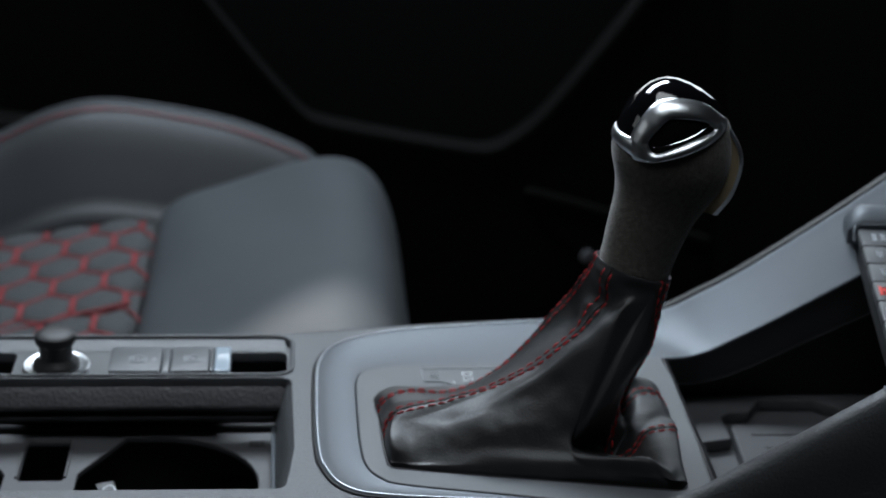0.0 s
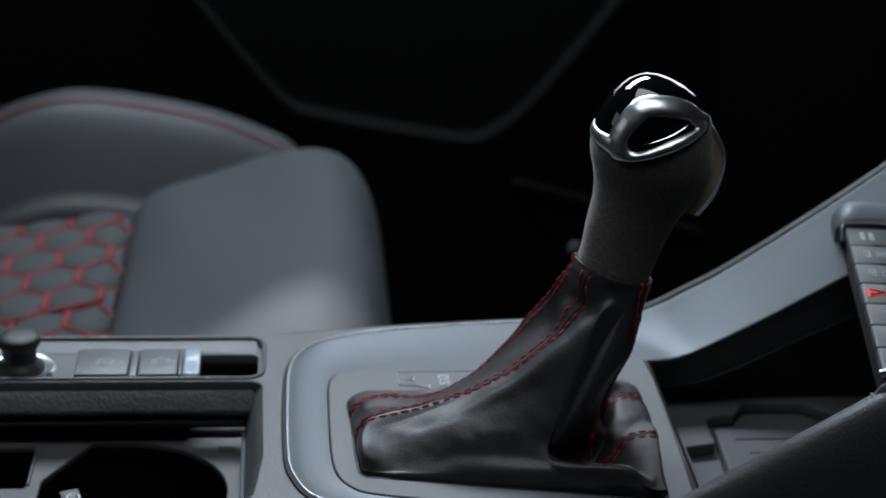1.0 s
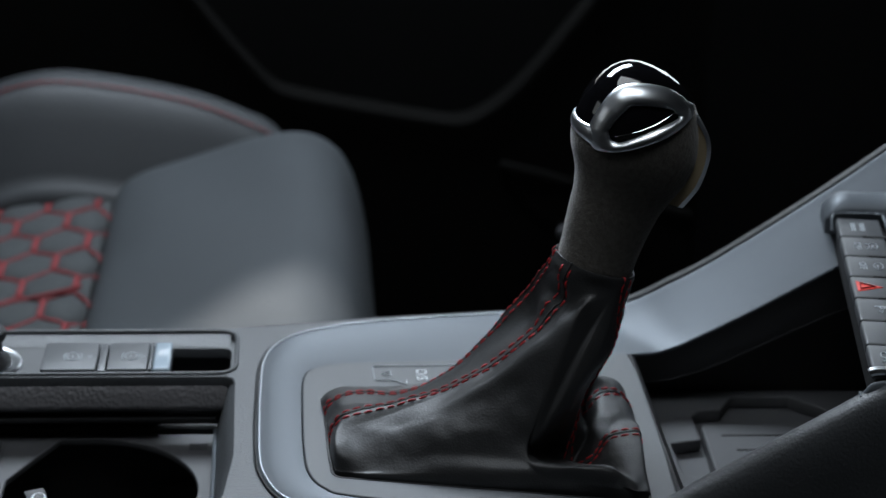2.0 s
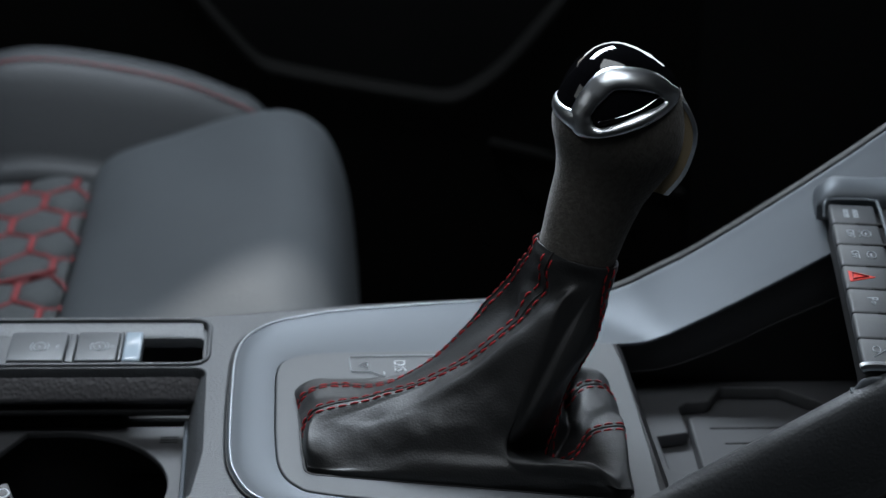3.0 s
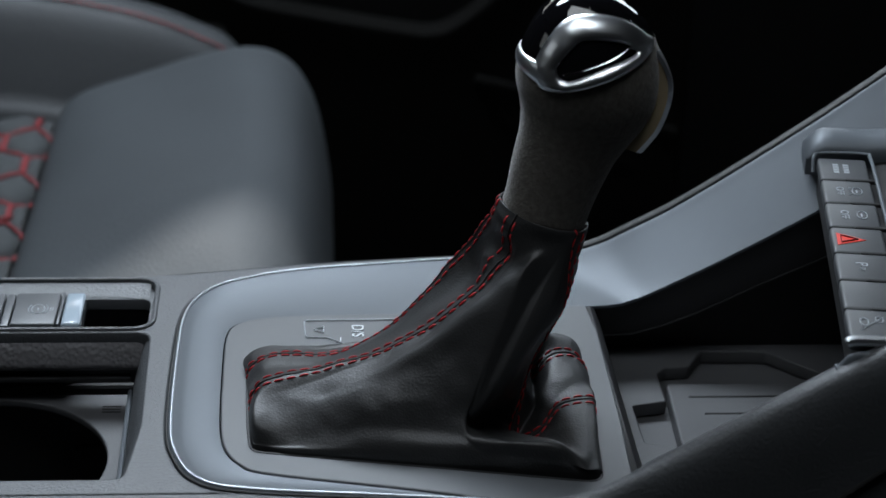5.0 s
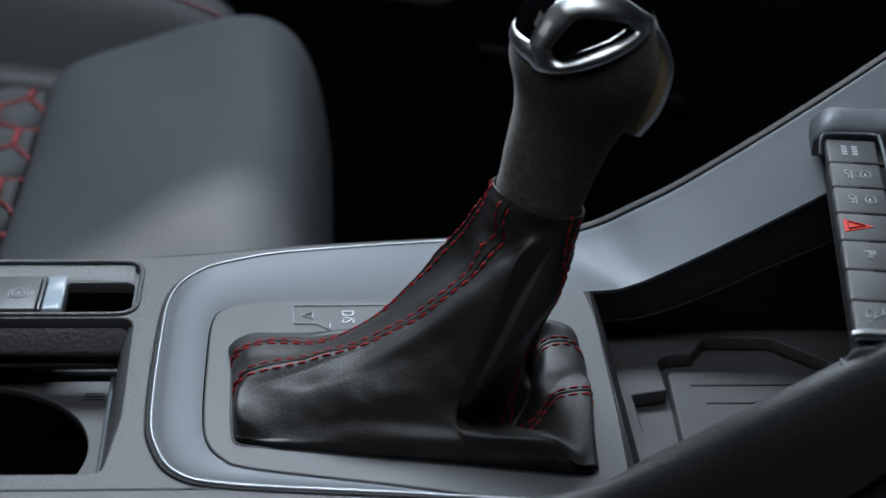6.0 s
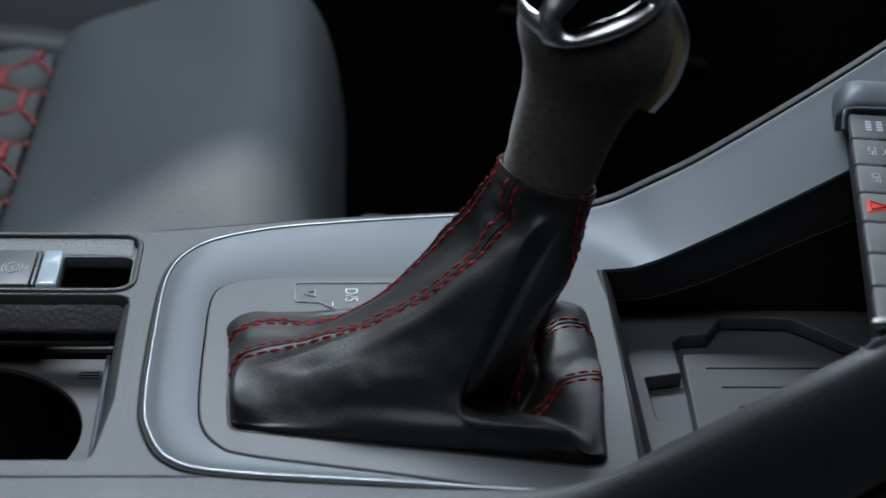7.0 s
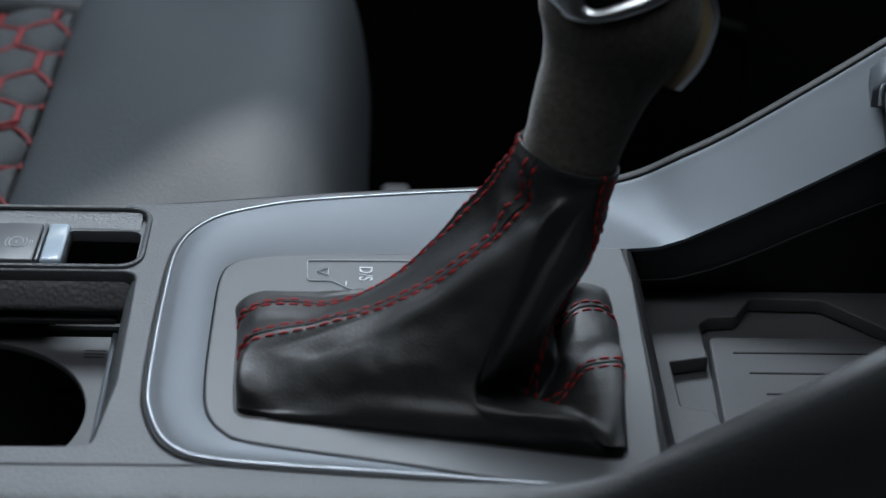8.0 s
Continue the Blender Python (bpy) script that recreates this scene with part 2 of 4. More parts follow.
# ---- the seat ----
def seat():
    s = thing("car_seat", "grey leather front seat with red hexagon stitching", "car seat")

    def slope(x):
        return -0.098 + 0.16 * (x + 0.205)

    # thigh support: a crowned cushion that rolls over into its front
    crown = [(-207, -300), (-208, -200), (-206, -125), (-202, -106), (-194, -93), (-178, -83.5), (-154, -75), (-113, -63.5), (-86, -57), (-71, -56), (-57, -60.5),
             (-45, -72), (-35, -95), (-28, -130), (-25, -168), (-28, -220), (-45, -300)]
    section = spline([(x * 0.001, 0, z * 0.001) for x, z in crown], 81)
    rows = []
    for i in range(45):
        v = i / 44
        y = lerp(0.16, 0.585, 1 - (1 - v) ** 1.6)
        e = min(1.0, (0.585 - y) / 0.03)
        drop = 0.024 * (1 - math.sqrt(max(0, 1 - (1 - e) ** 2)))
        pull = 1 - 0.10 * (1 - math.sqrt(max(0, 1 - (1 - e) ** 2)))
        rows.append([Vector((-0.115 + (p.x + 0.115) * pull, y, p.z - drop + 0.0012 * math.sin(p.x * 60 + y * 25))) for p in section])
    bm, vs = grid(rows)
    bm.faces.new(vs[0])
    bm.faces.new(vs[-1])
    part("thigh_support", bm, SEAT, s, smooth=60)
    # quilted centre
    pad = part("seat_centre", box(0.342, 0.42, 0.10, 0.02, 4, pose(-0.375, 0.352, slope(-0.375) - 0.108, 0, -9.1)), CLOTH, s, "charcoal quilted cushion centre with red seams")
    w, hy = 0.0335, 0.0235

    def on_pad(x, y):
        fall = max(0, (x + 0.222) / 0.02) ** 2 * 0.008 + max(0, (y - 0.535) / 0.02) ** 2 * 0.006
        return Vector((x, y, slope(x) - fall))
    for r in range(-6, 6):
        for c in range(-5, 4):
            cx, cy = -0.262 + c * w + (0.5 * w if r % 2 else 0), 0.47 + r * hy * 1.5
            if cx > -0.190 or cx < -0.40 or cy > 0.552 or cy < 0.2:
                continue
            hexa = [(cx + w / 2 * a, cy + hy * b) for a, b in ((0, 1), (1, 0.5), (1, -0.5), (0, -1), (-1, -0.5), (-1, 0.5))]
            bm = bmesh.new()
            rings = []
            for q, lift in ((0.97, -0.001), (0.86, 0.0022), (0.6, 0.0038), (0.3, 0.0044)):
                rings.append([bm.verts.new(on_pad(min(-0.203, cx + (p[0] - cx) * q), cy + (p[1] - cy) * q) + Vector((0, 0, lift))) for p in hexa])
            for a, b in zip(rings, rings[1:]):
                for i in range(6):
                    bm.faces.new((a[i], a[(i + 1) % 6], b[(i + 1) % 6], b[i]))
            bm.faces.new(rings[-1])
            part("quilt_cell", bm, CLOTH, pad, smooth=80)
            for i in range(3):
                p, q = hexa[i], hexa[i + 1]
                if min(p[0], q[0]) > -0.204:
                    continue
                pts = [on_pad(min(-0.202, lerp(p[0], q[0], t)), lerp(p[1], q[1], t)) + Vector((0, 0, 0.0016)) for t in (0, 0.33, 0.67, 1)]
                part("quilt_seam", tube(pts, 0.0021 if i == 1 else 0.0012, 6), REDPIPE, pad, smooth=80)
    cross = spline([(-0.207, 0.385, slope(-0.207) + 0.004), (-0.26, 0.372, slope(-0.26) + 0.004), (-0.34, 0.35, slope(-0.34) + 0.003)], 16)
    part("cross_seam", tube(cross, 0.0012, 6), REDPIPE, s, "red cross seam")
    # far side bolster
    rows, ridge = [], []
    arch = spline([(-0.6, 0, -0.105), (-0.42, 0, -0.085), (-0.33, 0, -0.060), (-0.28, 0, -0.037), (-0.235, 0, -0.030), (-0.16, 0, -0.042), (-0.115, 0, -0.058), (-0.09, 0, -0.073), (-0.082, 0, -0.10)], 41)
    for i in range(41):
        x = arch[i].x
        top = arch[i].z
        prof = [(0.545, -0.25), (0.549, -0.085), (0.556, -0.062), (0.570, -0.034), (0.584, -0.010), (0.60, 0.0), (0.622, -0.002), (0.645, -0.02), (0.655, -0.06), (0.655, -0.25)]
        c = spline([(x, y, top + z) for y, z in prof], 25)
        rows.append(c)
        ridge.append(Vector((x, 0.592, top - 0.0012)))
    bm, vs = grid(rows)
    bm.faces.new(vs[-1])
    part("side_bolster", bm, BOLSTER, s, smooth=80)
    part("bolster_piping", tube(ridge[4:-1], 0.0007, 6), REDPIPE, s, "thin red piping")
    part("adjust_lever", box(0.05, 0.014, 0.022, 0.005, 3, pose(0.002, 0.33, -0.130, 0, 12)), BLACK, s)
    part("lever_cap", box(0.016, 0.016, 0.020, 0.004, 3, pose(-0.010, 0.33, -0.122)), DARK, s)
    part("seat_base", box(0.50, 0.42, 0.16, 0.02, 3, pose(-0.32, 0.38, -0.47)), BLACK, s)
    part("seat_rail", box(0.70, 0.03, 0.04, 0.004, 2, pose(-0.18, 0.30, -0.48)), DARK, s)


seat()


# ---- centre console ----
console = thing("centre_console", "grey plastic centre console with satin silver trim frame", "car console")

OUTER = [(215, 134, 99), (168, 134, 63), (121, 134, 30), (98, 134.8, 16), (80, 135.8, 6.5), (58, 137, 1.3), (18, 135.5, 1), (-40, 127, 1), (-64, 120, 1), (-82, 109, 1),
         (-92, 88, 1), (-94, 50, 1), (-93.5, 0, 1), (-90.5, -21, 1), (-82, -38, 1), (-64, -45.5, 1), (-11, -51, 1), (30, -54.6, 1), (58, -57, 3)]
INNER = [(215, 100, 69), (163, 100, 37), (130, 100, 17.6), (106, 100, 4.6), (93, 99, -0.8), (78, 96, -2), (18, 89, -1), (-40, 86.5, -1), (-60, 84.5, -1), (-71, 79, -1),
         (-75, 68, -1), (-75.5, 40, -1), (-75, 5, -1), (-73, -15, -1), (-67, -27, -1), (-56, -33.5, -1), (-11, -43.5, -1), (28, -52.4, -1), (56, -56.6, 1)]
outer = spline([mm(*p) for p in OUTER], 171)
inner = spline([mm(*p) for p in INNER], 171)


def trim_frame():
    rows = []
    for i, (o, q) in enumerate(zip(outer, inner)):
        w = (o - q).length
        row = [o + mm(0, 0, -5), o + mm(0, 0, -0.7), o.lerp(q, min(0.3, 0.0003 / w)) + mm(0, 0, -0.2), o.lerp(q, min(0.4, 0.0010 / w)) + mm(0, 0, 0.1), o.lerp(q, min(0.5, 0.0022 / w)) + mm(0, 0, -0.1)]
        rise = min(1.0, max(0.0, (o.z - 0.002) / 0.02))
        for k in range(1, 9):
            t = lerp(min(0.5, 0.0022 / w), 1, k / 8)
            p = o.lerp(q, t)
            p.z -= (0.0016 * (1 - rise)) * math.sin(math.pi * t) ** 0.8 * min(1, w / 0.02)
            row.append(p)
        row += [q + mm(0, 0, -0.7), q + mm(0, 0, -1.4)]
        rows.append(row)
    bm, _ = grid(rows)
    edge = [o.lerp(q, 0.0011 / (o - q).length) + mm(0, 0, 0.05) for o, q in zip(outer, inner) if o.x < 0.062]
    part("trim_edge", tube(edge, 0.0006, 8), EDGE, console, "polished outer edge of the trim", smooth=80)
    gap = [o + (o - q).normalized() * 0.0004 + mm(0, 0, -1.0) for o, q in zip(outer, inner) if o.x < 0.062]
    part("trim_gap", tube(gap, 0.0006, 6), BLACK, console, smooth=80)
    part("trim_frame", bm, SILVER, console, "satin silver-grey trim frame", smooth=50)


trim_frame()


def top_panel():
    ring = [Vector((p.x, p.y)) for p in outer if p.x < 0.059 and not (p.x > -0.066 and p.y < 0)]
    arc = []
    c = Vector((0.0, 0.036))
    for p in ring:
        arc.append(p + (p - c).normalized() * 0.0010)
    arc.reverse()
    line = [Vector((-0.42, -0.0462)), Vector((-0.066, -0.0462))] + arc + [Vector((0.059, 0.1418)), Vector((0.018, 0.1392)), Vector((-0.04, 0.1325)), Vector((-0.092, 0.1232)),
            Vector((-0.13, 0.1195)), Vector((-0.25, 0.1185)), Vector((-0.42, 0.1185))]
    pocket = rounded([(-0.266, 0.0745), (-0.1052, 0.0745), (-0.1052, 0.1165), (-0.266, 0.1165)], [0.004, 0.009, 0.009, 0.004])
    cups = rounded([(-0.40, -0.0362), (-0.107, -0.0362), (-0.1035, 0.0), (-0.105, 0.0712), (-0.40, 0.0712)], [0.004, 0.005, 0.05, 0.006, 0.004])
    part("top_panel", slab(line, [pocket, cups], -0.006, 0.0, 0.0009), GREY, console)
    # slightly proud lip round the pocket
    lip = [Vector((p.x, p.y, 0.0002)) for p in rounded([(-0.266, 0.0735), (-0.1042, 0.0735), (-0.1042, 0.1175), (-0.266, 0.1175)], [0.004, 0.0095, 0.0095, 0.004], 8)]
    part("pocket_lip", tube(lip, 0.0011, 8, True), GREY, console, "rounded raised lip")
    # far edge that falls towards the seat
    far = spline([(-0.42, 0.1185, 0), (-0.25, 0.1185, 0), (-0.13, 0.1195, 0), (-0.092, 0.1232, 0), (-0.04, 0.1325, 0), (0.018, 0.1392, 0), (0.059, 0.1412, 0.0012), (0.080, 0.1398, 0.0066),
                  (0.098, 0.1390, 0.0162), (0.121, 0.138, 0.0302), (0.168, 0.138, 0.0632), (0.215, 0.138, 0.0995), (0.30, 0.138, 0.167)], 90)
    rows = [[p + mm(*d) for d in ((0, -3.2, -3), (0, -3.2, 0.2), (0, -2.4, 0.9), (0, -1, 1.1), (0, 0.8, 0.5), (0, 2, -1.5), (0, 3, -8), (0, 4, -200))] for p in far[40:]]
    bm, _ = grid(rows)
    part("far_rail", bm, DARK, console, "black soft edge of the rising side")
    rows = [[p + mm(*d) for d in ((0, -0.4, -0.9), (0, 0.6, -0.2), (0, 2, -1.2), (0, 3, -4), (0, 4, -30), (0, 6, -220))] for p in far[:46]]
    bm, _ = grid(rows)
    part("far_side", bm, GREY, console)


top_panel()


def near_side():
    rows = []
    for i in range(121):
        x = lerp(-0.42, 0.26, i / 120)
        z = 0.62 * 0.012 * math.log(1 + math.exp((x - 0.047) / 0.012))
        yi = table(x, [-0.42, -0.066, -0.011, 0.03, 0.058, 0.075, 0.30], [-0.0465, -0.0465, -0.0517, -0.0553, -0.0572, -0.0525, -0.0525])
        yc = -0.0605
        lift = min(1, z / 0.012)
        sec = [(yi + 0.002 * lift, -0.006 - z * 0.98 - 0.03 * lift), (yi + 0.0008 * lift, -0.004), (yi, -0.0022 * lift - 0.0001), (lerp(yi, yc, 0.5), 0.0), (yc, -0.0003), (yc - 0.0035 + 0.0017 * lift, -0.0014), (yc - 0.007 + 0.0038 * lift, -0.0042), (yc - 0.0095 + 0.0053 * lift, -0.009),
               (yc - 0.0115 + 0.0065 * lift, -0.016), (yc - 0.0135 + 0.0078 * lift, -0.03), (yc - 0.016 + 0.009 * lift, -0.06), (yc - 0.02, -0.14), (yc - 0.02, -0.30)]
        rows.append([Vector((x, y, z + dz)) for y, dz in sec])
    bm, _ = grid(rows)
    part("near_side", bm, GREY, console, smooth=60)
    pts = [Vector((x, -0.0676, 0.62 * 0.012 * math.log(1 + math.exp((x - 0.047) / 0.012)) - 0.055 + 0.02 * (x - 0.1) / 0.1)) for x in np.linspace(0.03, 0.25, 30)]
    part("side_seam", tube(pts, 0.0009, 6), BLACK, console)


near_side()

HOLE = [(-66, 52), (-64.5, 0), (-63, -18.5), (0, -30), (61, -41.5), (64, 10), (64.5, 66)]


def gear_plate():
    ring = [Vector((p.x, p.y)) for p in inner if p.x < 0.066]
    ring.reverse()
    c = Vector((0.0, 0.03))
    ring = [p - (p - c).normalized() * 0.0005 for p in ring]
    ring = ring + [Vector((0.0725, 0.0935)), Vector((0.0745, 0.07)), Vector((0.0735, 0.0)), Vector((0.0715, -0.055))]
    hole = rounded([(x * 0.001, y * 0.001) for x, y in HOLE], [0.006, 0, 0.006, 0, 0.006, 0, 0.006])
    part("gear_plate", slab(ring, [hole], -0.006, -0.0004, 0.0007), PLATE, console, "flat grey plastic plate round the gear lever")
    rim = [Vector((p.x, p.y, -0.0008)) for p in rounded([(x * 0.00100, y * 0.001) for x, y in HOLE], [0.006, 0, 0.006, 0, 0.006, 0, 0.006])]
    part("opening_rim", tube(rim, 0.0007, 6, True), DARK, console)
    # print: framed shift scheme
    z = -0.00005
    sign = rounded([(-43.8e-3, 80.8e-3), (-43.3e-3, 66.4e-3), (-34.5e-3, 66e-3), (-28e-3, 60.5e-3), (-22e-3, 60e-3), (10e-3, 60e-3), (10e-3, 81.5e-3)], [0.002, 0.002, 0.003, 0.003, 0.001, 0.002, 0.002], 5)
    part("scheme_outline", tube([Vector((p.x, p.y, z)) for p in sign], 0.00026, 5, True), PALE, console, "thin pale printed outline")
    tri = [Vector((-39.8e-3, 72.7e-3, z)), Vector((-36.0e-3, 75.2e-3, z)), Vector((-36.0e-3, 70.2e-3, z))]
    part("scheme_arrow", tube(tri, 0.00035, 5, True), WHITE, console, "white printed triangle")
    part("scheme_letters", lettering("D/S", 0.0070, pose(-22.6e-3, 71.8e-3, -0.0002, 0, 0, -90)), WHITE, console, "white printed D/S")
    part("scheme_minus", box(0.0005, 0.0032, 0.0002, 0, 1, pose(-29.3e-3, 64.5e-3, z)), WHITE, console, "white printed minus sign")


gear_plate()


# ---- gear lever ----
lever = thing("gear_lever", "automatic gear lever with suede grip, chrome trim and leather gaiter", "gear lever")
LEAN = radians(17)
FOOT = mm(42, 20, 74)
AX = Vector((math.sin(LEAN), 0, math.cos(LEAN)))
FX = Vector((math.cos(LEAN), 0, -math.sin(LEAN)))
FY = Vector((0, 1, 0))


def at_lever(x, y, h):
    """A place from millimetres across, aside and along the lever."""
    return FOOT + (FX * x + FY * y + AX * h) * 0.001


# gaiter: the base corner by corner, the seam's way to the collar
FOLDS = []


def fold(x, y, turn, *way):
    """Base place, collar angle and six places on the way up, in millimetres and degrees."""
    FOLDS.append((x, y, turn, way))


fold(64.5, 6, -50, (63.3, 8.0, 4.8), (50.5, 6.0, 3.3), (41.7, -6.0, -1.6), (31.6, -4.0, -6.4), (38.9, 3.0, 21.7), (50.4, 7.0, 45.5))
fold(61.5, -36, -53, (57.8, -34.0, 2.4), (54.4, -27.0, 4.1), (42.2, -11.0, -0.5), (32.2, 0.0, -1.6), (37.2, -6.0, 30.4), (47.7, 0.5, 47.0))
fold(52, -36, -57, (48.2, -35.0, 4.1), (45.4, -31.5, 9.8), (37.2, -14.0, 1.2), (28.8, 1.0, 0.0), (30.9, -12.0, 25.6), (44.2, -3.0, 50.0))
fold(40, -34, -62, (35.6, -33.0, 4.4), (33.6, -31.0, 10.7), (28.5, -16.0, 3.4), (23.1, -3.0, 2.6), (23.5, -16.5, 20.6), (38.0, -5.0, 50.1))
fold(20, -31, -70, (20.8, -30.0, 4.4), (16.8, -27.5, 8.8), (14.7, -21.0, 9.7), (14.0, -18.0, 11.5), (17.6, -18.0, 18.5), (32.7, -6.0, 46.4))
fold(8, -30, -85, (9.5, -28.0, 6.7), (9.6, -23.5, 10.3), (11.8, -18.5, 17.5), (17.4, -14.0, 29.8), (25.2, -7.5, 47.2), (33.9, -2.0, 62.9))
fold(-25, -24.5, -105, (-17.0, -23.0, 5.4), (-16.1, -17.5, 9.0), (-12.5, -11.0, 16.4), (-5.8, -7.0, 24.8), (8.3, -3.5, 40.4), (28.0, 1.5, 59.9))
fold(-50, -20, -118, (-45.5, -18.5, 2.1), (-44.8, -13.0, 5.1), (-40.3, -6.5, 9.8), (-28.3, -3.5, 15.9), (-2.5, -0.5, 32.6), (25.8, 4.0, 57.5))
fold(-62.5, -16, -126, (-61.8, -14.5, 1.1), (-61.5, -11.5, 7.5), (-57.0, -0.5, 10.9), (-35.9, 2.5, 16.5), (-1.5, 4.0, 33.8), (26.8, 7.5, 58.1))
fold(-64, 9, -134, (-64.1, 8.5, 4.0), (-61.7, 8.2, 9.8), (-55.9, 8.0, 14.2), (-34.1, 7.5, 19.2), (-1.4, 7.0, 34.2), (27.6, 10.0, 60.1))
fold(-64.5, 20, -158, (-64.8, 20.0, 3.5), (-61.8, 20.0, 8.1), (-54.6, 20.0, 12.2), (-34.4, 21.0, 14.1), (-3.0, 20.0, 32.8), (22.3, 20.0, 57.6))
fold(-65, 33, -185, (-65.5, 33.0, 1.9), (-63.2, 33.0, 6.5), (-55.3, 33.5, 10.4), (-28.9, 35.5, 10.8), (-7.1, 35.0, 26.3), (15.6, 30.0, 57.8))
fold(-65, 50, -205, (-64, 49, 2), (-58, 48, 6), (-42, 46, 6), (-18, 45, 9), (3, 42, 30), (17, 36, 52))
fold(-20, 57, -245, (-20, 55, 2), (-19, 53, 4), (-12, 50, 7), (0, 47, 14), (12, 43, 32), (28, 36, 55))
fold(58, 64, -300, (56, 61, 3), (53, 56, 7), (48, 50, 11), (44, 45, 20), (45, 41, 36), (50, 36, 56))
fold(64.5, 38, -335, (64.8, 38, 1.6), (59.9, 39, 6.8), (50.5, 36, 8.5), (42.6, 28, 4), (44.4, 28, 17.8), (55.8, 30, 41.4))
fold(64.5, 22, -372, (64.3, 22, 2.8), (57.8, 22.5, 6.2), (49, 20, 5.6), (41, 10, 2.0), (39.5, 16, 13.7), (53.4, 21, 39.8))


def smooth_wrap(vals, u):
    """Periodic smooth interpolation of one value per key at u keys round."""
    n = len(vals)
    i = int(math.floor(u))
    t = u - i
    a, b, c, d = (vals[(i + k) % n] for k in (-1, 0, 1, 2))
    m0, m1 = (c - a) * 0.42, (d - b) * 0.42
    return (2 * t ** 3 - 3 * t * t + 1) * b + (t ** 3 - 2 * t * t + t) * m0 + (-2 * t ** 3 + 3 * t * t) * c + (t ** 3 - t * t) * m1


def gaiter_column(u):
    """Points from the base up to the collar at u keys round."""
    n = len(FOLDS)
    i = int(math.floor(u)) % n
    t = u - math.floor(u)
    bx, by = lerp(FOLDS[i][0], FOLDS[(i + 1) % n][0], t), lerp(FOLDS[i][1], FOLDS[(i + 1) % n][1], t)
    a0, a1 = FOLDS[i][2], FOLDS[(i + 1) % n][2] - (360 if i == n - 1 else 0)
    ang = radians(lerp(a0, a1, t))
    base = mm(bx, by, -4)
    col = at_lever(0.2 + 17.4 * math.cos(ang), 15.6 * math.sin(ang), 1.5)
    pts = [base, mm(bx * 0.995, by, 1.0)]
    for k in range(6):
        pts.append(mm(*[smooth_wrap([q[3][k][c] for q in FOLDS], u) for c in range(3)]))
    pts += [col - AX * 0.006 + (col - FOOT).normalized() * 0.0006, col, col + AX * 0.0012 - (col - FOOT).normalized() * 0.0008, col - AX * 0.001 - (col - FOOT).normalized() * 0.0022]
    return spline(pts, 72)


DENTS = [(mm(24, 16, 60), 0.0065, 0.0045), (mm(17, 20, 54), 0.007, -0.0020), (mm(33, 3, 63), 0.006, -0.0016), (mm(42, 2, 62), 0.006, 0.0016), (mm(-10, -3, 28), 0.007, 0.0009),
         (mm(-44, -9, 7), 0.010, 0.0028), (mm(-31, -9, 10), 0.012, 0.0036), (mm(-16, -11, 13), 0.012, 0.0034), (mm(-2, -14, 16), 0.012, 0.0024), (mm(44, -30, 6), 0.006, 0.0010), (mm(30, -29, 6), 0.006, -0.0008), (mm(54, -32, 5), 0.005, -0.0010)]
NU = 391
columns = [gaiter_column(k * len(FOLDS) / NU) for k in range(NU)]


def wrinkled(k, j):
    """Small creases in the leather."""
    p = columns[k % NU][j]
    n1 = (columns[(k + 1) % NU][j] - columns[(k - 1) % NU][j]).cross(columns[k % NU][min(71, j + 1)] - columns[k % NU][max(0, j - 1)])
    n1 = n1.normalized() if n1.length > 1e-12 else Vector((0, 0, 1))
    v = j / 71
    q = noise.noise(p * 60) * 0.0009 + noise.noise(p * 170) * 0.0004 + noise.noise(Vector((p.x * 60, p.y * 60, p.z * 260))) * 0.0006 * min(1, max(0, (v - 0.45) * 4))
    for c, r, d in DENTS:
        q += d * math.exp(-((p - c).length / r) ** 2)
    return p - n1 * q * math.sin(math.pi * v), -n1


def gaiter():
    rows = [[wrinkled(k, j)[0] for k in range(NU)] for j in range(72)]
    bm, _ = grid(rows, close_u=True)
    skin = part("gaiter", bm, LEATHER, lever, "black leather gaiter with red twin stitching", smooth=75)
    for key, j0, j1 in ((0, 5, 70), (9, 5, 70), (11, 5, 70), (15, 5, 70)):
        mid = key * NU / len(FOLDS)
        for side in (-1, 1):
            line, nor = [], []
            for j in range(j0, j1):
                w = lerp(0.0024, 0.0021, j / 71)
                k = int(round(mid))
                a, b = columns[(k + 1) % NU][j], columns[(k - 1) % NU][j]
                span = max(1e-5, (a - b).length / 2)
                f = mid + side * w / span
                k0 = int(math.floor(f))
                p0, n0 = wrinkled(k0, j)
                p1, n1 = wrinkled(k0 + 1, j)
                line.append(p0.lerp(p1, f - k0))
                nor.append(n0)
            part("stitch_line", stitches(line, nor), THREAD, skin, "red thread stitches", smooth=80)
        groove = [wrinkled(int(round(mid)), j)[0] + wrinkled(int(round(mid)), j)[1] * 0.00005 for j in range(j0, j1)]
        part("seam_groove", tube(groove, 0.0004, 6), BLACK, skin, smooth=80)


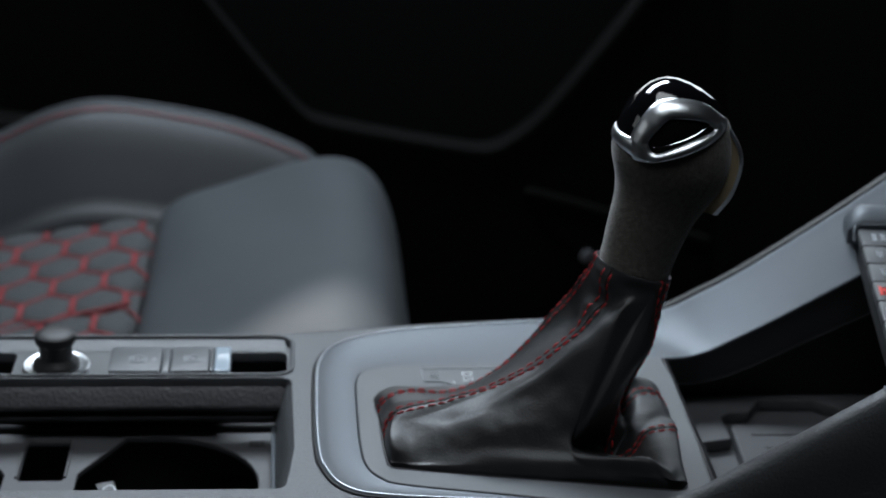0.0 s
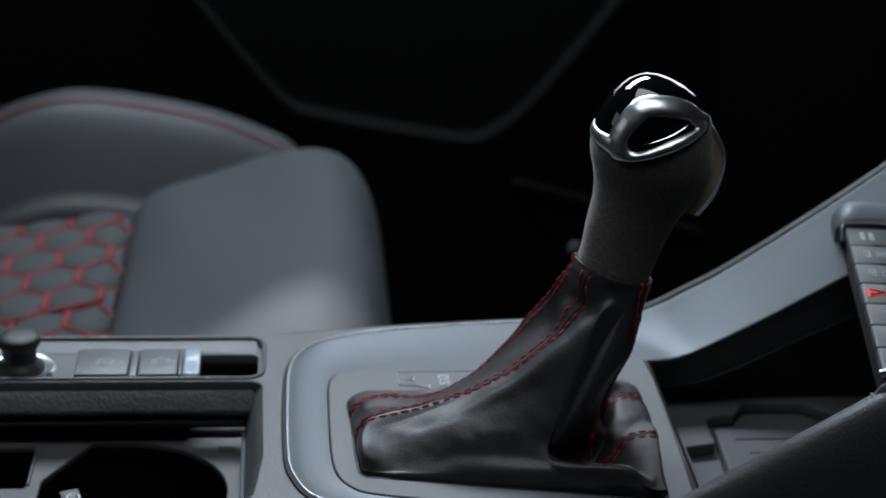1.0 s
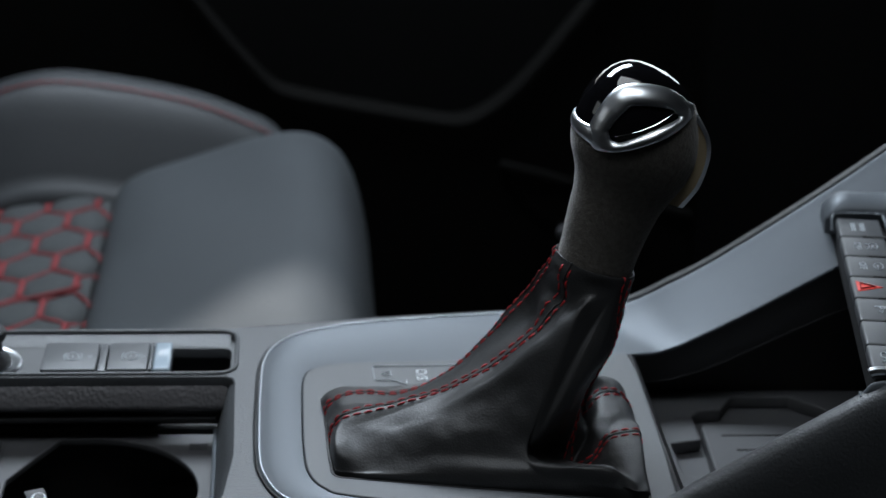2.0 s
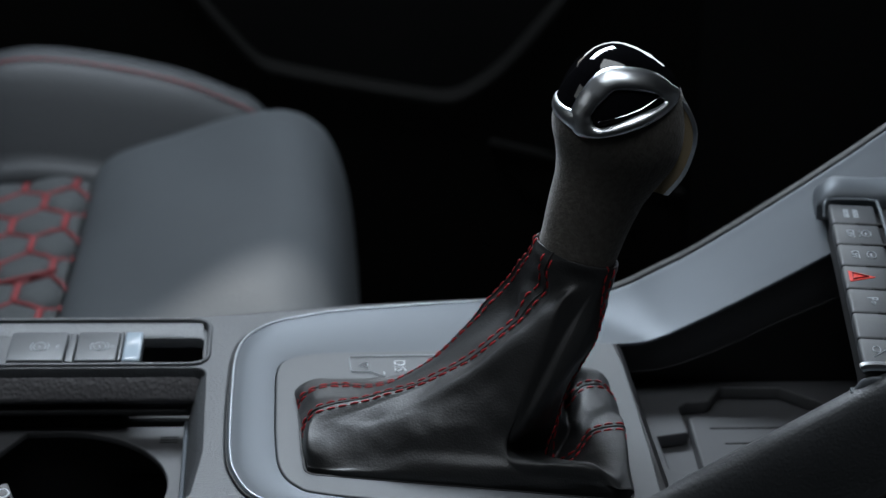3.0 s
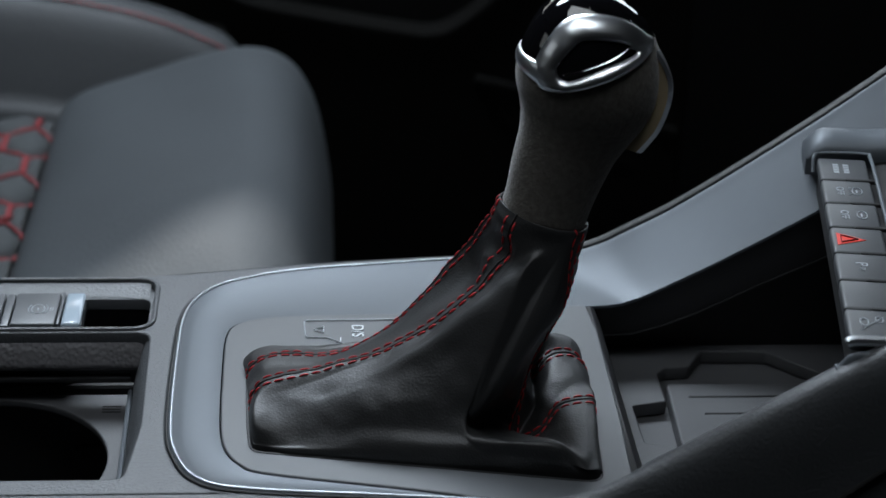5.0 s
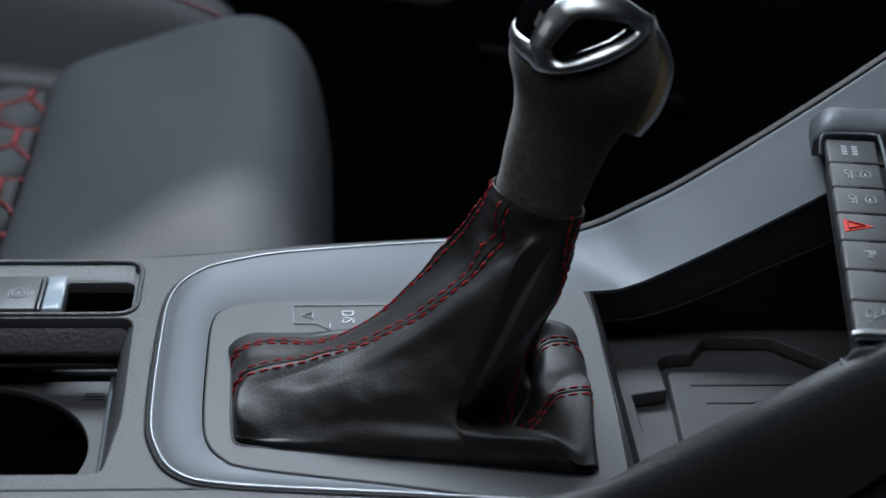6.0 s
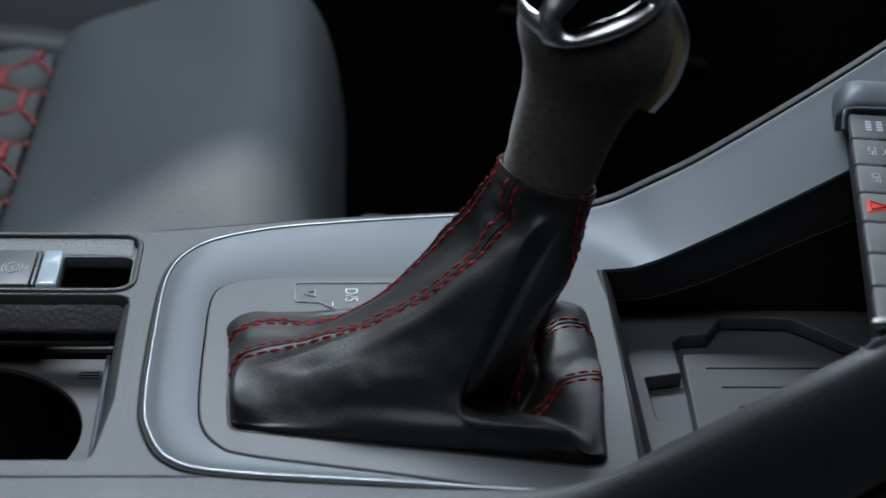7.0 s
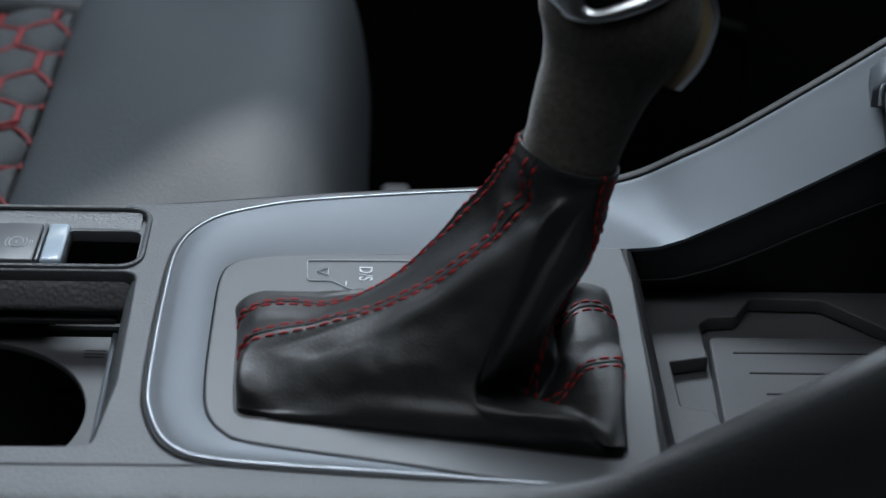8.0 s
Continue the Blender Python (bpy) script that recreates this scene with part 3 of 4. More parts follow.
def stitches(line, nor, length=0.0036, gap=0.0010, r=0.00034):
    """Short rounded stitches laid along a line."""
    cum = [0.0]
    for a, b in zip(line, line[1:]):
        cum.append(cum[-1] + (b - a).length)
    bm = bmesh.new()
    s = 0.0005

    def at(d):
        i = max(0, min(len(cum) - 2, int(np.searchsorted(cum, d)) - 1))
        t = (d - cum[i]) / max(1e-9, cum[i + 1] - cum[i])
        return line[i].lerp(line[i + 1], t), nor[i]
    while s + length < cum[-1]:
        prev = None
        jit = random.uniform(-0.0002, 0.0002)
        for k, (t, q, lift) in enumerate(((0, 0.5, 0.0), (0.2, 1, 0.6), (0.5, 1.1, 0.85), (0.8, 1, 0.6), (1, 0.5, 0.0))):
            p, n = at(s + t * length)
            tan = (at(s + t * length + 0.0002)[0] - at(s + t * length - 0.0002)[0]).normalized()
            side = tan.cross(n).normalized()
            c = p + n * r * lift + side * jit * (t - 0.5)
            ring = [bm.verts.new(c + (side * math.cos(i * math.tau / 6) + n * math.sin(i * math.tau / 6)) * r * q) for i in range(6)]
            if prev:
                for i in range(6):
                    bm.faces.new((prev[i], prev[(i + 1) % 6], ring[(i + 1) % 6], ring[i]))
            else:
                bm.faces.new(ring)
            prev = ring
        bm.faces.new(prev)
        s += length + gap + random.uniform(-0.0001, 0.0002)
    return bm


gaiter()

KH = [0, 8, 15, 21, 30, 37, 42, 46, 50, 54, 59, 64, 69, 74, 78, 81, 83.5, 85.2, 86.2]
KL = [-15.3, -16, -17.2, -18, -19, -21, -23.5, -26, -27.7, -28.6, -29.1, -28.9, -28.2, -26.8, -24.6, -22.4, -19.5, -16.5, -12.5]
KR = [15.8, 15.6, 15.8, 16.2, 17.2, 19.4, 21, 22.4, 23, 23.1, 22.4, 21, 19, 16.6, 13.3, 9.6, 5, 0, -6]
KW = [14.2, 14, 14.3, 14.8, 15.8, 17.4, 18.9, 20.2, 21.2, 21.8, 22, 21.6, 20.4, 18.3, 15.8, 13, 10, 7, 3]


def grip(h):
    """Centre and half widths of the grip at a height, all in millimetres."""
    l, r, w = (np.interp(h, KH, k) for k in (KL, KR, KW))
    return (l + r) / 2, (r - l) / 2, w


def band(x):
    return table(x, [-31, -24, -20, -14, -9.5, 4.3, 12.6, 20, 25], [56.5, 55.5, 55, 56.2, 59, 68.5, 76, 79, 80])


def on_grip(x, h, side=-1, off=0.0):
    """The grip's near (-1) or far (1) skin at across and along, off millimetres outside it."""
    c, rx, w = grip(h)
    t = max(-0.985, min(0.985, (x - c) / rx))
    return at_lever(x, side * (w + off) * (1 - abs(t) ** 2.2) ** (1 / 2.2), h)


def grip_ring(h, n=96, off=0.0):
    c, rx, w = grip(h)
    out = []
    for k in range(n):
        a = k * math.tau / n
        ca, sa = math.cos(a), math.sin(a)
        out.append((c + (rx + off) * math.copysign(abs(ca) ** 0.91, ca), (w + off) * math.copysign(abs(sa) ** 0.91, sa)))
    return out


def split_height(k, n=96):
    h = 60.0
    for _ in range(12):
        x = grip_ring(h, n)[k][0]
        h = 0.5 * h + 0.5 * band(x)
    return h


def grip_parts():
    n = 96
    top = [split_height(k, n) for k in range(n)]
    rows = []
    for j in range(46):
        row = []
        for k in range(n):
            h = lerp(0.5, top[k] + 1.0, j / 45)
            x, y = grip_ring(h, n)[k]
            if j == 0:
                x, y = x * 0.9, y * 0.9
            row.append(at_lever(x, y, h))
        rows.append(row)
    bm, vs = grid(rows, close_u=True)
    part("grip_sleeve", bm, SUEDE, lever, "charcoal suede grip sleeve", smooth=80)
    rows = []
    for j in range(37):
        row = []
        for k in range(n):
            h = lerp(top[k] + 0.3, 86.2, 1 - (1 - j / 36) ** 1.5)
            x, y = grip_ring(h, n, -0.1)[k]
            row.append(at_lever(x, y, h))
        rows.append(row)
    bm, vs = grid(rows, close_u=True)
    bm.faces.new(vs[-1])
    part("cap", bm, PIANO, lever, "glossy black knob cap", smooth=80)
    # chrome hoops on both sides, round a slot
    out_loop = [(-25.6, 58), (-24.6, 66), (-21.8, 74.5), (-17, 79.4), (-9, 81.9), (0, 82.2), (8, 79.6), (12.8, 76.2), (4.5, 67.2), (-9.5, 57), (-17, 53), (-22, 52.4)]
    in_loop = [(-18.6, 61.2), (-17.4, 65.5), (-14.6, 71.2), (-12.2, 73.2), (-6, 74.8), (1.0, 75.6), (4.0, 74.9), (5.4, 73.4), (-2, 68.3), (-8.5, 63), (-14, 58.6), (-17, 58.8)]
    for side, word in ((-1, "trim_hoop"), (1, "trim_hoop")):
        o = spline([(*p, 0) for p in out_loop + out_loop[:1]], 97)[:-1]
        q = spline([(*p, 0) for p in in_loop + in_loop[:1]], 97)[:-1]
        rows = []
        for t, off in ((0, -1.2), (0, 0.4), (0.05, 1.2), (0.16, 1.9), (0.34, 2.3), (0.55, 2.3), (0.74, 1.9), (0.87, 1.2), (0.95, 0.3), (1.0, -0.9), (1.03, -3.2)):
            row = []
            for a, b in zip(o, q):
                p = a.lerp(b, t)
                row.append(on_grip(p.x, p.y - (3.0 if side > 0 else 0), side, off * (0.4 if side > 0 else 1)))
            rows.append(row)
        bm, _ = grid(rows, close_u=True)
        part(word, bm, CHROME, lever, "satin chrome hoop", smooth=60)
        # bright lower lip and dark bed of the slot
        lipc = spline([(-15.6, 59.8, 0), (-9, 64.2, 0), (-2, 69.6, 0), (4.2, 75.2, 0)], 24)
        rows = []
        for d, off in ((-1.3, -0.4), (-0.8, 0.35), (0.2, 0.25), (1.1, -0.7), (1.4, -2.2)):
            rows.append([on_grip(p.x - d * 0.62, p.y + d * 0.78, side, off) for p in lipc])
        bm, _ = grid(rows)
        part("slot_lip", bm, BRIGHT, lever, "bright chrome slot edge", smooth=60)
        rows = []
        cen = Vector((-7, 69, 0))
        for t in (1.08, 0.7, 0.4, 0.1):
            rows.append([on_grip(lerp(cen.x, p.x, t), lerp(cen.y, p.y, t), side, -1.4 - 0.8 * (1 - t)) for p in q])
        bm, vs = grid(rows, close_u=True)
        bm.faces.new(vs[-1])
        part("slot_bed", bm, BLACK, lever, smooth=60)
    # chrome tail round the back
    rows = []
    for k in range(49):
        a = lerp(radians(-133), radians(-227), k / 48)
        row = []
        m = abs(k / 24 - 1)
        for h, off in ((52.6 + 1.2 * (1 - m), -0.8), (53.2 + 1.2 * (1 - m), 0.5), (55.2 + 0.8 * (1 - m), 0.9), (57.6 + 1.6 * m * m, 0.7), (59.0 + 2.4 * m ** 3, 0.2), (59.3 + 2.4 * m ** 3, -0.8)):
            c, rx, w = grip(h)
            ca, sa = math.cos(a), math.sin(a)
            row.append(at_lever(c + (rx + off) * math.copysign(abs(ca) ** 0.91, ca), (w + off) * math.copysign(abs(sa) ** 0.91, sa), h))
        rows.append(row)
    bm, _ = grid(rows)
    part("trim_tail", bm, CHROME, lever, "satin chrome band", smooth=60)
    # release trigger hanging off the front
    oc = spline([(14, 74.5, 0), (18, 71.6, 0), (22.2, 67.4, 0), (25, 62.5, 0), (26.4, 56, 0), (26.4, 46.5, 0), (23.3, 37, 0)], 40)
    ic = spline([(11, 72, 0), (15, 69, 0), (18.6, 65, 0), (20.6, 60, 0), (21.5, 53, 0), (19.7, 44.6, 0), (15.9, 36.6, 0)], 40)
    rows = []
    for o, q in zip(oc, ic):
        rows.append([at_lever(*v) for v in ((q.x, -8, q.y), (lerp(q.x, o.x, 0.85), -8.6, lerp(q.y, o.y, 0.85)), (o.x, -7.6, o.y), (o.x + 0.6, 0, o.y), (o.x, 7.6, o.y), (lerp(q.x, o.x, 0.85), 8.6, lerp(q.y, o.y, 0.85)), (q.x, 8, q.y))])
    bm, vs = grid(rows, close_u=True)
    bm.faces.new(vs[0])
    bm.faces.new(vs[-1])
    trig = part("trigger", bm, BEIGE, lever, "curved release trigger with bronze flank", smooth=45)
    rows = [[at_lever(*v) for v in ((lerp(q.x, o.x, 0.72), -8.9, lerp(q.y, o.y, 0.72)), (o.x + 0.2, -8.4, o.y), (o.x + 1.0, -6, o.y), (o.x + 1.3, 0, o.y), (o.x + 1.0, 6, o.y), (o.x + 0.2, 8.4, o.y))] for o, q in zip(oc, ic)]
    bm, _ = grid(rows)
    part("trigger_edge", bm, CHROME, trig, "chrome trigger edge", smooth=50)


grip_parts()


# ---- pocket with switches ----
def switch_pocket():
    tray = thing("switch_tray", "grey recessed switch tray in the console", "switch tray")
    well = rounded([(-0.1332, 0.0758), (-0.1068, 0.0758), (-0.1068, 0.1050), (-0.1332, 0.1050)], [0.001, 0.005, 0.005, 0.001])
    hole2 = rounded([(-0.262, 0.0758), (-0.2345, 0.0758), (-0.2345, 0.1050), (-0.262, 0.1050)], [0.001, 0.004, 0.004, 0.001])
    part("tray_floor", slab(rounded([(-0.268, 0.073), (-0.104, 0.073), (-0.104, 0.118), (-0.268, 0.118)], 0.008), [well, hole2], -0.0075, -0.0026, 0.0003), PLATE, tray)
    for a, b in ((-0.139, -0.105), (-0.265, -0.232)):
        part("well", box(b - a, 0.034, 0.02, 0.001, 1, pose((a + b) / 2, 0.090, -0.075)), BLACK, tray)
    rows = []
    for p in [Vector((-0.266, 0.1163)), Vector((-0.12, 0.1163)), Vector((-0.1075, 0.1150))]:
        rows.append([Vector((p.x, p.y, -0.0004)), Vector((p.x, p.y - 0.004, -0.0017)), Vector((p.x, p.y - 0.010, -0.0024))])
    bm, _ = grid(rows)
    part("tray_bevel", bm, GREY, tray)


switch_pocket()


def rocker(x0, x1, mark):
    sw = thing("rocker_switch", "flat grey rocker switch with a pale round symbol", "switch", "console switches", at=((x0 + x1) / 2, 0.0905, -0.0026))
    cx, w = (x0 + x1) / 2, x1 - x0
    part("key", box(w, 0.0272, 0.0036, 0.0007, 3, pose(cx, 0.0905, -0.0026)), BUTTON, sw)
    part("symbol_ring", tube([Vector((cx + 0.001 + p.x, 0.0895 + p.y, 0.00105)) for p in circle(0, 0, 0.0026, 24, 0.0038)], 0.0003, 5, True), PALE, sw, "pale printed ring")
    for s in (-1, 1):
        arc = [Vector((cx + 0.001 + s * 0.0039 * math.cos(a), 0.0895 + 0.0054 * math.sin(a), 0.00105)) for a in np.linspace(-0.7, 0.7, 8)]
        part("symbol_arc", tube(arc, 0.0003, 5), PALE, sw, "pale printed arc")
    bar = 0.0018 if mark == "P" else 0.0022
    part("symbol_mark", box(0.0004, bar, 0.00015, 0, 1, pose(cx + 0.001, 0.0895, 0.001)), PALE, sw)
    for s in (0, 1):
        part("tick", box(0.0003, 0.003, 0.00015, 0, 1, pose(cx + w * 0.34 + s * 0.0009, 0.0895, 0.001)), PALE, sw)


rocker(-0.1895, -0.1655, "P")
rocker(-0.1608, -0.1432, "A")
part("divider", box(0.0032, 0.0272, 0.003, 0.0005, 2, pose(-0.1632, 0.0905, -0.0026)), BUTTON, bpy.data.objects["switch_tray"])
part("divider", box(0.0012, 0.0272, 0.0036, 0.0003, 2, pose(-0.1420, 0.0905, -0.0026)), BUTTON, bpy.data.objects["switch_tray"])
part("clear_end", box(0.0078, 0.0276, 0.0038, 0.0014, 3, pose(-0.1370, 0.0905, -0.0026)), GLINT, bpy.data.objects["switch_tray"], "pale glossy end strip")


def pull_knob():
    k = thing("pull_knob", "black mushroom-shaped pull knob in a chrome collar", "knob", at=(-0.2145, 0.0890, -0.0026))
    m = pose(-0.2145, 0.0890, -0.0026)
    part("collar", lathe([(0.0120, 0), (0.0155, 0), (0.0158, 0.0008), (0.0150, 0.0018), (0.0130, 0.0014), (0.0112, 0.0002)], 48, m), CHROME, k, "bright chrome collar")
    part("skirt", lathe([(0.0112, 0.0), (0.0113, 0.0018), (0.0103, 0.0036), (0.0083, 0.0050), (0.0080, 0.0056)], 48, m), DARK, k)
    part("stem", lathe([(0.0078, 0.005), (0.0076, 0.0105), (0.0080, 0.0128)], 40, m), BLACK, k)
    part("head", lathe([(0.0080, 0.0122), (0.0092, 0.0130), (0.0096, 0.0150), (0.0092, 0.0168), (0.0078, 0.0180), (0.004, 0.0184), (0.0005, 0.0185)], 48, m), DARK, k)


pull_knob()


# ---- cup holder ----
def cup_holder():
    c = thing("cup_holder", "black twin cup holder sunk into the console", "cup holder")
    part("far_pad", box(0.30, 0.010, 0.0138, 0.0022, 3, pose(-0.254, 0.0698, -0.0162, -32)), PAD, c, "black leather-grained padded wall")
    part("ledge", box(0.29, 0.004, 0.0022, 0.0006, 2, pose(-0.258, 0.0690, -0.0205)), DARK, c)
    arc = [(-0.167 + 0.048 * math.cos(radians(a)), 0.0235 + 0.047 * math.sin(radians(a))) for a in range(96, -76, -6)]
    cup1 = rounded([(-0.181, 0.0705)] + arc + [(-0.20, -0.026), (-0.20, 0.034)], [0.001] + [0.001] * len(arc) + [0.002, 0.006], 3)
    slot = rounded([(-0.2258, 0.028), (-0.2062, 0.028), (-0.2062, 0.0665), (-0.2258, 0.0665)], [0.001, 0.001, 0.0025, 0.0025])
    cup2 = rounded([(-0.2325, 0.034), (-0.2325, -0.026), (-0.30, -0.026), (-0.31, 0.02), (-0.28, 0.0705), (-0.252, 0.0705)], [0.006, 0.002, 0.02, 0.02, 0.012, 0.002], 8)
    part("insert", slab(rounded([(-0.395, -0.034), (-0.110, -0.034), (-0.108, 0.0), (-0.110, 0.0742), (-0.395, 0.0742)], 0.003), [cup1, slot, cup2], -0.0332, -0.030, 0.0006), TRAY, c)
    rim = [Vector((p.x, p.y, -0.0296)) for p in rounded([(-0.2268, 0.03), (-0.2268, 0.0675), (-0.2052, 0.0675), (-0.2052, 0.03)], [0, 0.003, 0.003, 0])]
    part("slot_rim", tube(rim, 0.0007, 6), TRAY, c)
    rows = []
    for y in np.linspace(-0.0355, 0.0715, 16):
        x = table(y, [-0.036, 0, 0.07], [-0.1078, -0.1046, -0.1060])
        rows.append([Vector((x + 0.0016, y, -0.0012)), Vector((x - 0.0006, y, -0.0035)), Vector((x - 0.0024, y, -0.008)), Vector((x - 0.0046, y, -0.016)), Vector((x - 0.0066, y, -0.0255)), Vector((x - 0.0078, y, -0.034)), Vector((x - 0.009, y, -0.10))])
    bm, _ = grid(rows)
    part("end_wall", bm, GREY, c)
    edge = [Vector((table(y, [-0.036, 0, 0.07], [-0.1150, -0.1120, -0.1130]), y, -0.0225 - 0.05 * abs(y - 0.03) ** 1.5)) for y in np.linspace(-0.034, 0.064, 20)]
    part("end_strip", tube(edge, 0.0010, 8), SILVER, c, "thin bright edge strip")
    part("near_wall", box(0.30, 0.004, 0.09, 0.001, 1, pose(-0.255, -0.0385, -0.0965)), DARK, c)
    part("bin", box(0.30, 0.118, 0.004, 0.001, 1, pose(-0.255, 0.018, -0.101)), BLACK, c)
    part("far_wall", box(0.30, 0.004, 0.07, 0.001, 1, pose(-0.255, 0.079, -0.098)), BLACK, c)
    tab = part("spring_tab", box(0.0085, 0.013, 0.0018, 0.0006, 2, pose(-0.1850, 0.0190, -0.0325, 18, 0, 22)), DARK, c, "small dark spring tab with a pale outline")
    part("tab_mark", tube([Vector((-0.1846 + 0.0026 * math.cos(a), 0.0190 + 0.0034 * math.sin(a), -0.0300)) for a in np.linspace(0, math.tau, 17)[:-1]], 0.0005, 6, True), WHITE, tab)
    for j in range(3):
        part("relief_mark", box(0.0075, 0.0005, 0.0003, 0, 1, pose(-0.1205, 0.0600 + j * 0.0022, -0.0300)), DARK, c)


cup_holder()


# ---- storage tray in front of the lever ----
def storage_tray():
    t = thing("storage_tray", "dark grey storage tray with a ribbed charging pad", "storage tray")
    rows = []
    for y in np.linspace(-0.056, 0.0945, 24):
        rows.append([Vector((x, y, z)) for x, z in ((0.0725, -0.0025), (0.0745, -0.0012), (0.0765, -0.0028), (0.0790, -0.0085), (0.0800, -0.0160), (0.0801, -0.0172))])
    bm, _ = grid(rows)
    part("front_lip", bm, DARK, t, smooth=60)
    rows = []
    for y in np.linspace(-0.056, 0.1, 24):
        rows.append([Vector((x, y, z)) for x, z in ((0.0801, -0.0168), (0.0808, -0.0164), (0.0815, -0.0170), (0.0820, -0.0235), (0.0835, -0.0300), (0.0840, -0.0310))])
    bm, _ = grid(rows)
    part("light_edge", bm, PLATE, t, smooth=60)
    well = rounded([(0.0895, 0.0615), (0.0900, 0.0330), (0.1010, 0.0300), (0.1030, 0.0225), (0.19, 0.0100), (0.19, 0.0800), (0.1760, 0.0850), (0.1540, 0.1065), (0.1262, 0.1072), (0.1185, 0.0938), (0.1080, 0.0928), (0.1038, 0.0878), (0.1040, 0.0650)], [0.0015, 0.0015, 0.001, 0.001, 0, 0.001, 0.001, 0.003, 0.003, 0.002, 0.004, 0.002, 0.001], 4)
    part("floor", slab(rounded([(0.083, -0.056), (0.195, -0.056), (0.195, 0.1140), (0.083, 0.1140)], 0.003), [well], -0.036, -0.030, 0.0007), TRAY, t)
    part("well_floor", box(0.115, 0.115, 0.003, 0, 1, pose(0.140, 0.055, -0.0395)), TRAY, t)
    pad = slab(rounded([(0.1060, 0.0775), (0.1035, 0.0200), (0.192, 0.0050), (0.192, 0.0765)], [0.003, 0.002, 0.001, 0.001]), [], -0.0365, -0.0290, 0.0008)
    pad = part("charging_pad", pad, TRAY, t, "raised grey charging pad")
    for k in range(4):
        y = 0.0665 - k * 0.0135
        part("groove", box(0.072 - k * 0.004, 0.0009, 0.0004, 0, 1, pose(0.1495 + k * 0.002, y, -0.0291)), BLACK, pad)
    rows = []
    for u in np.linspace(0, 1, 24):
        top = Vector(spline([mm(*p) for p in INNER[:6]], 40)[int(round((1 - u) * 39))])
        mid = Vector((top.x + 0.003, 0.1015, table(top.x, [0.080, 0.095, 0.107, 0.120, 0.132, 0.144, 0.161, 0.22], [-0.0188, -0.0178, -0.0142, -0.0087, -0.0026, 0.0037, 0.012, 0.04])))
        rows.append([top + mm(0, 0, -0.5), top + mm(0.2, 0.5, -2), top.lerp(mid, 0.6) + mm(0, 1.2, 0), mid + mm(0, -0.5, 1.2), mid, mid + mm(0.3, 2, -1.0), Vector((top.x + 0.004, 0.1125, -0.0305))])
    bm, _ = grid([r[4:] for r in rows])
    part("side_wall", bm, BLACK, t, smooth=40)
    bm, _ = grid([r[:5] for r in rows])
    part("upper_side_wall", bm, DARK, t, "dark grey strip under the silver trim", smooth=60)
    seam = [Vector((x, 0.1008, table(x, [0.080, 0.095, 0.107, 0.120, 0.132, 0.144, 0.161, 0.22], [-0.0188, -0.0178, -0.0142, -0.0087, -0.0026, 0.0037, 0.012, 0.04]))) for x in np.linspace(0.08, 0.2, 40)]
    part("wall_seam", tube(seam, 0.0004, 6), DARK, t)
    part("back_wall", box(0.02, 0.17, 0.30, 0.002, 1, pose(0.206, 0.026, -0.20)), BLACK, t)


storage_tray()


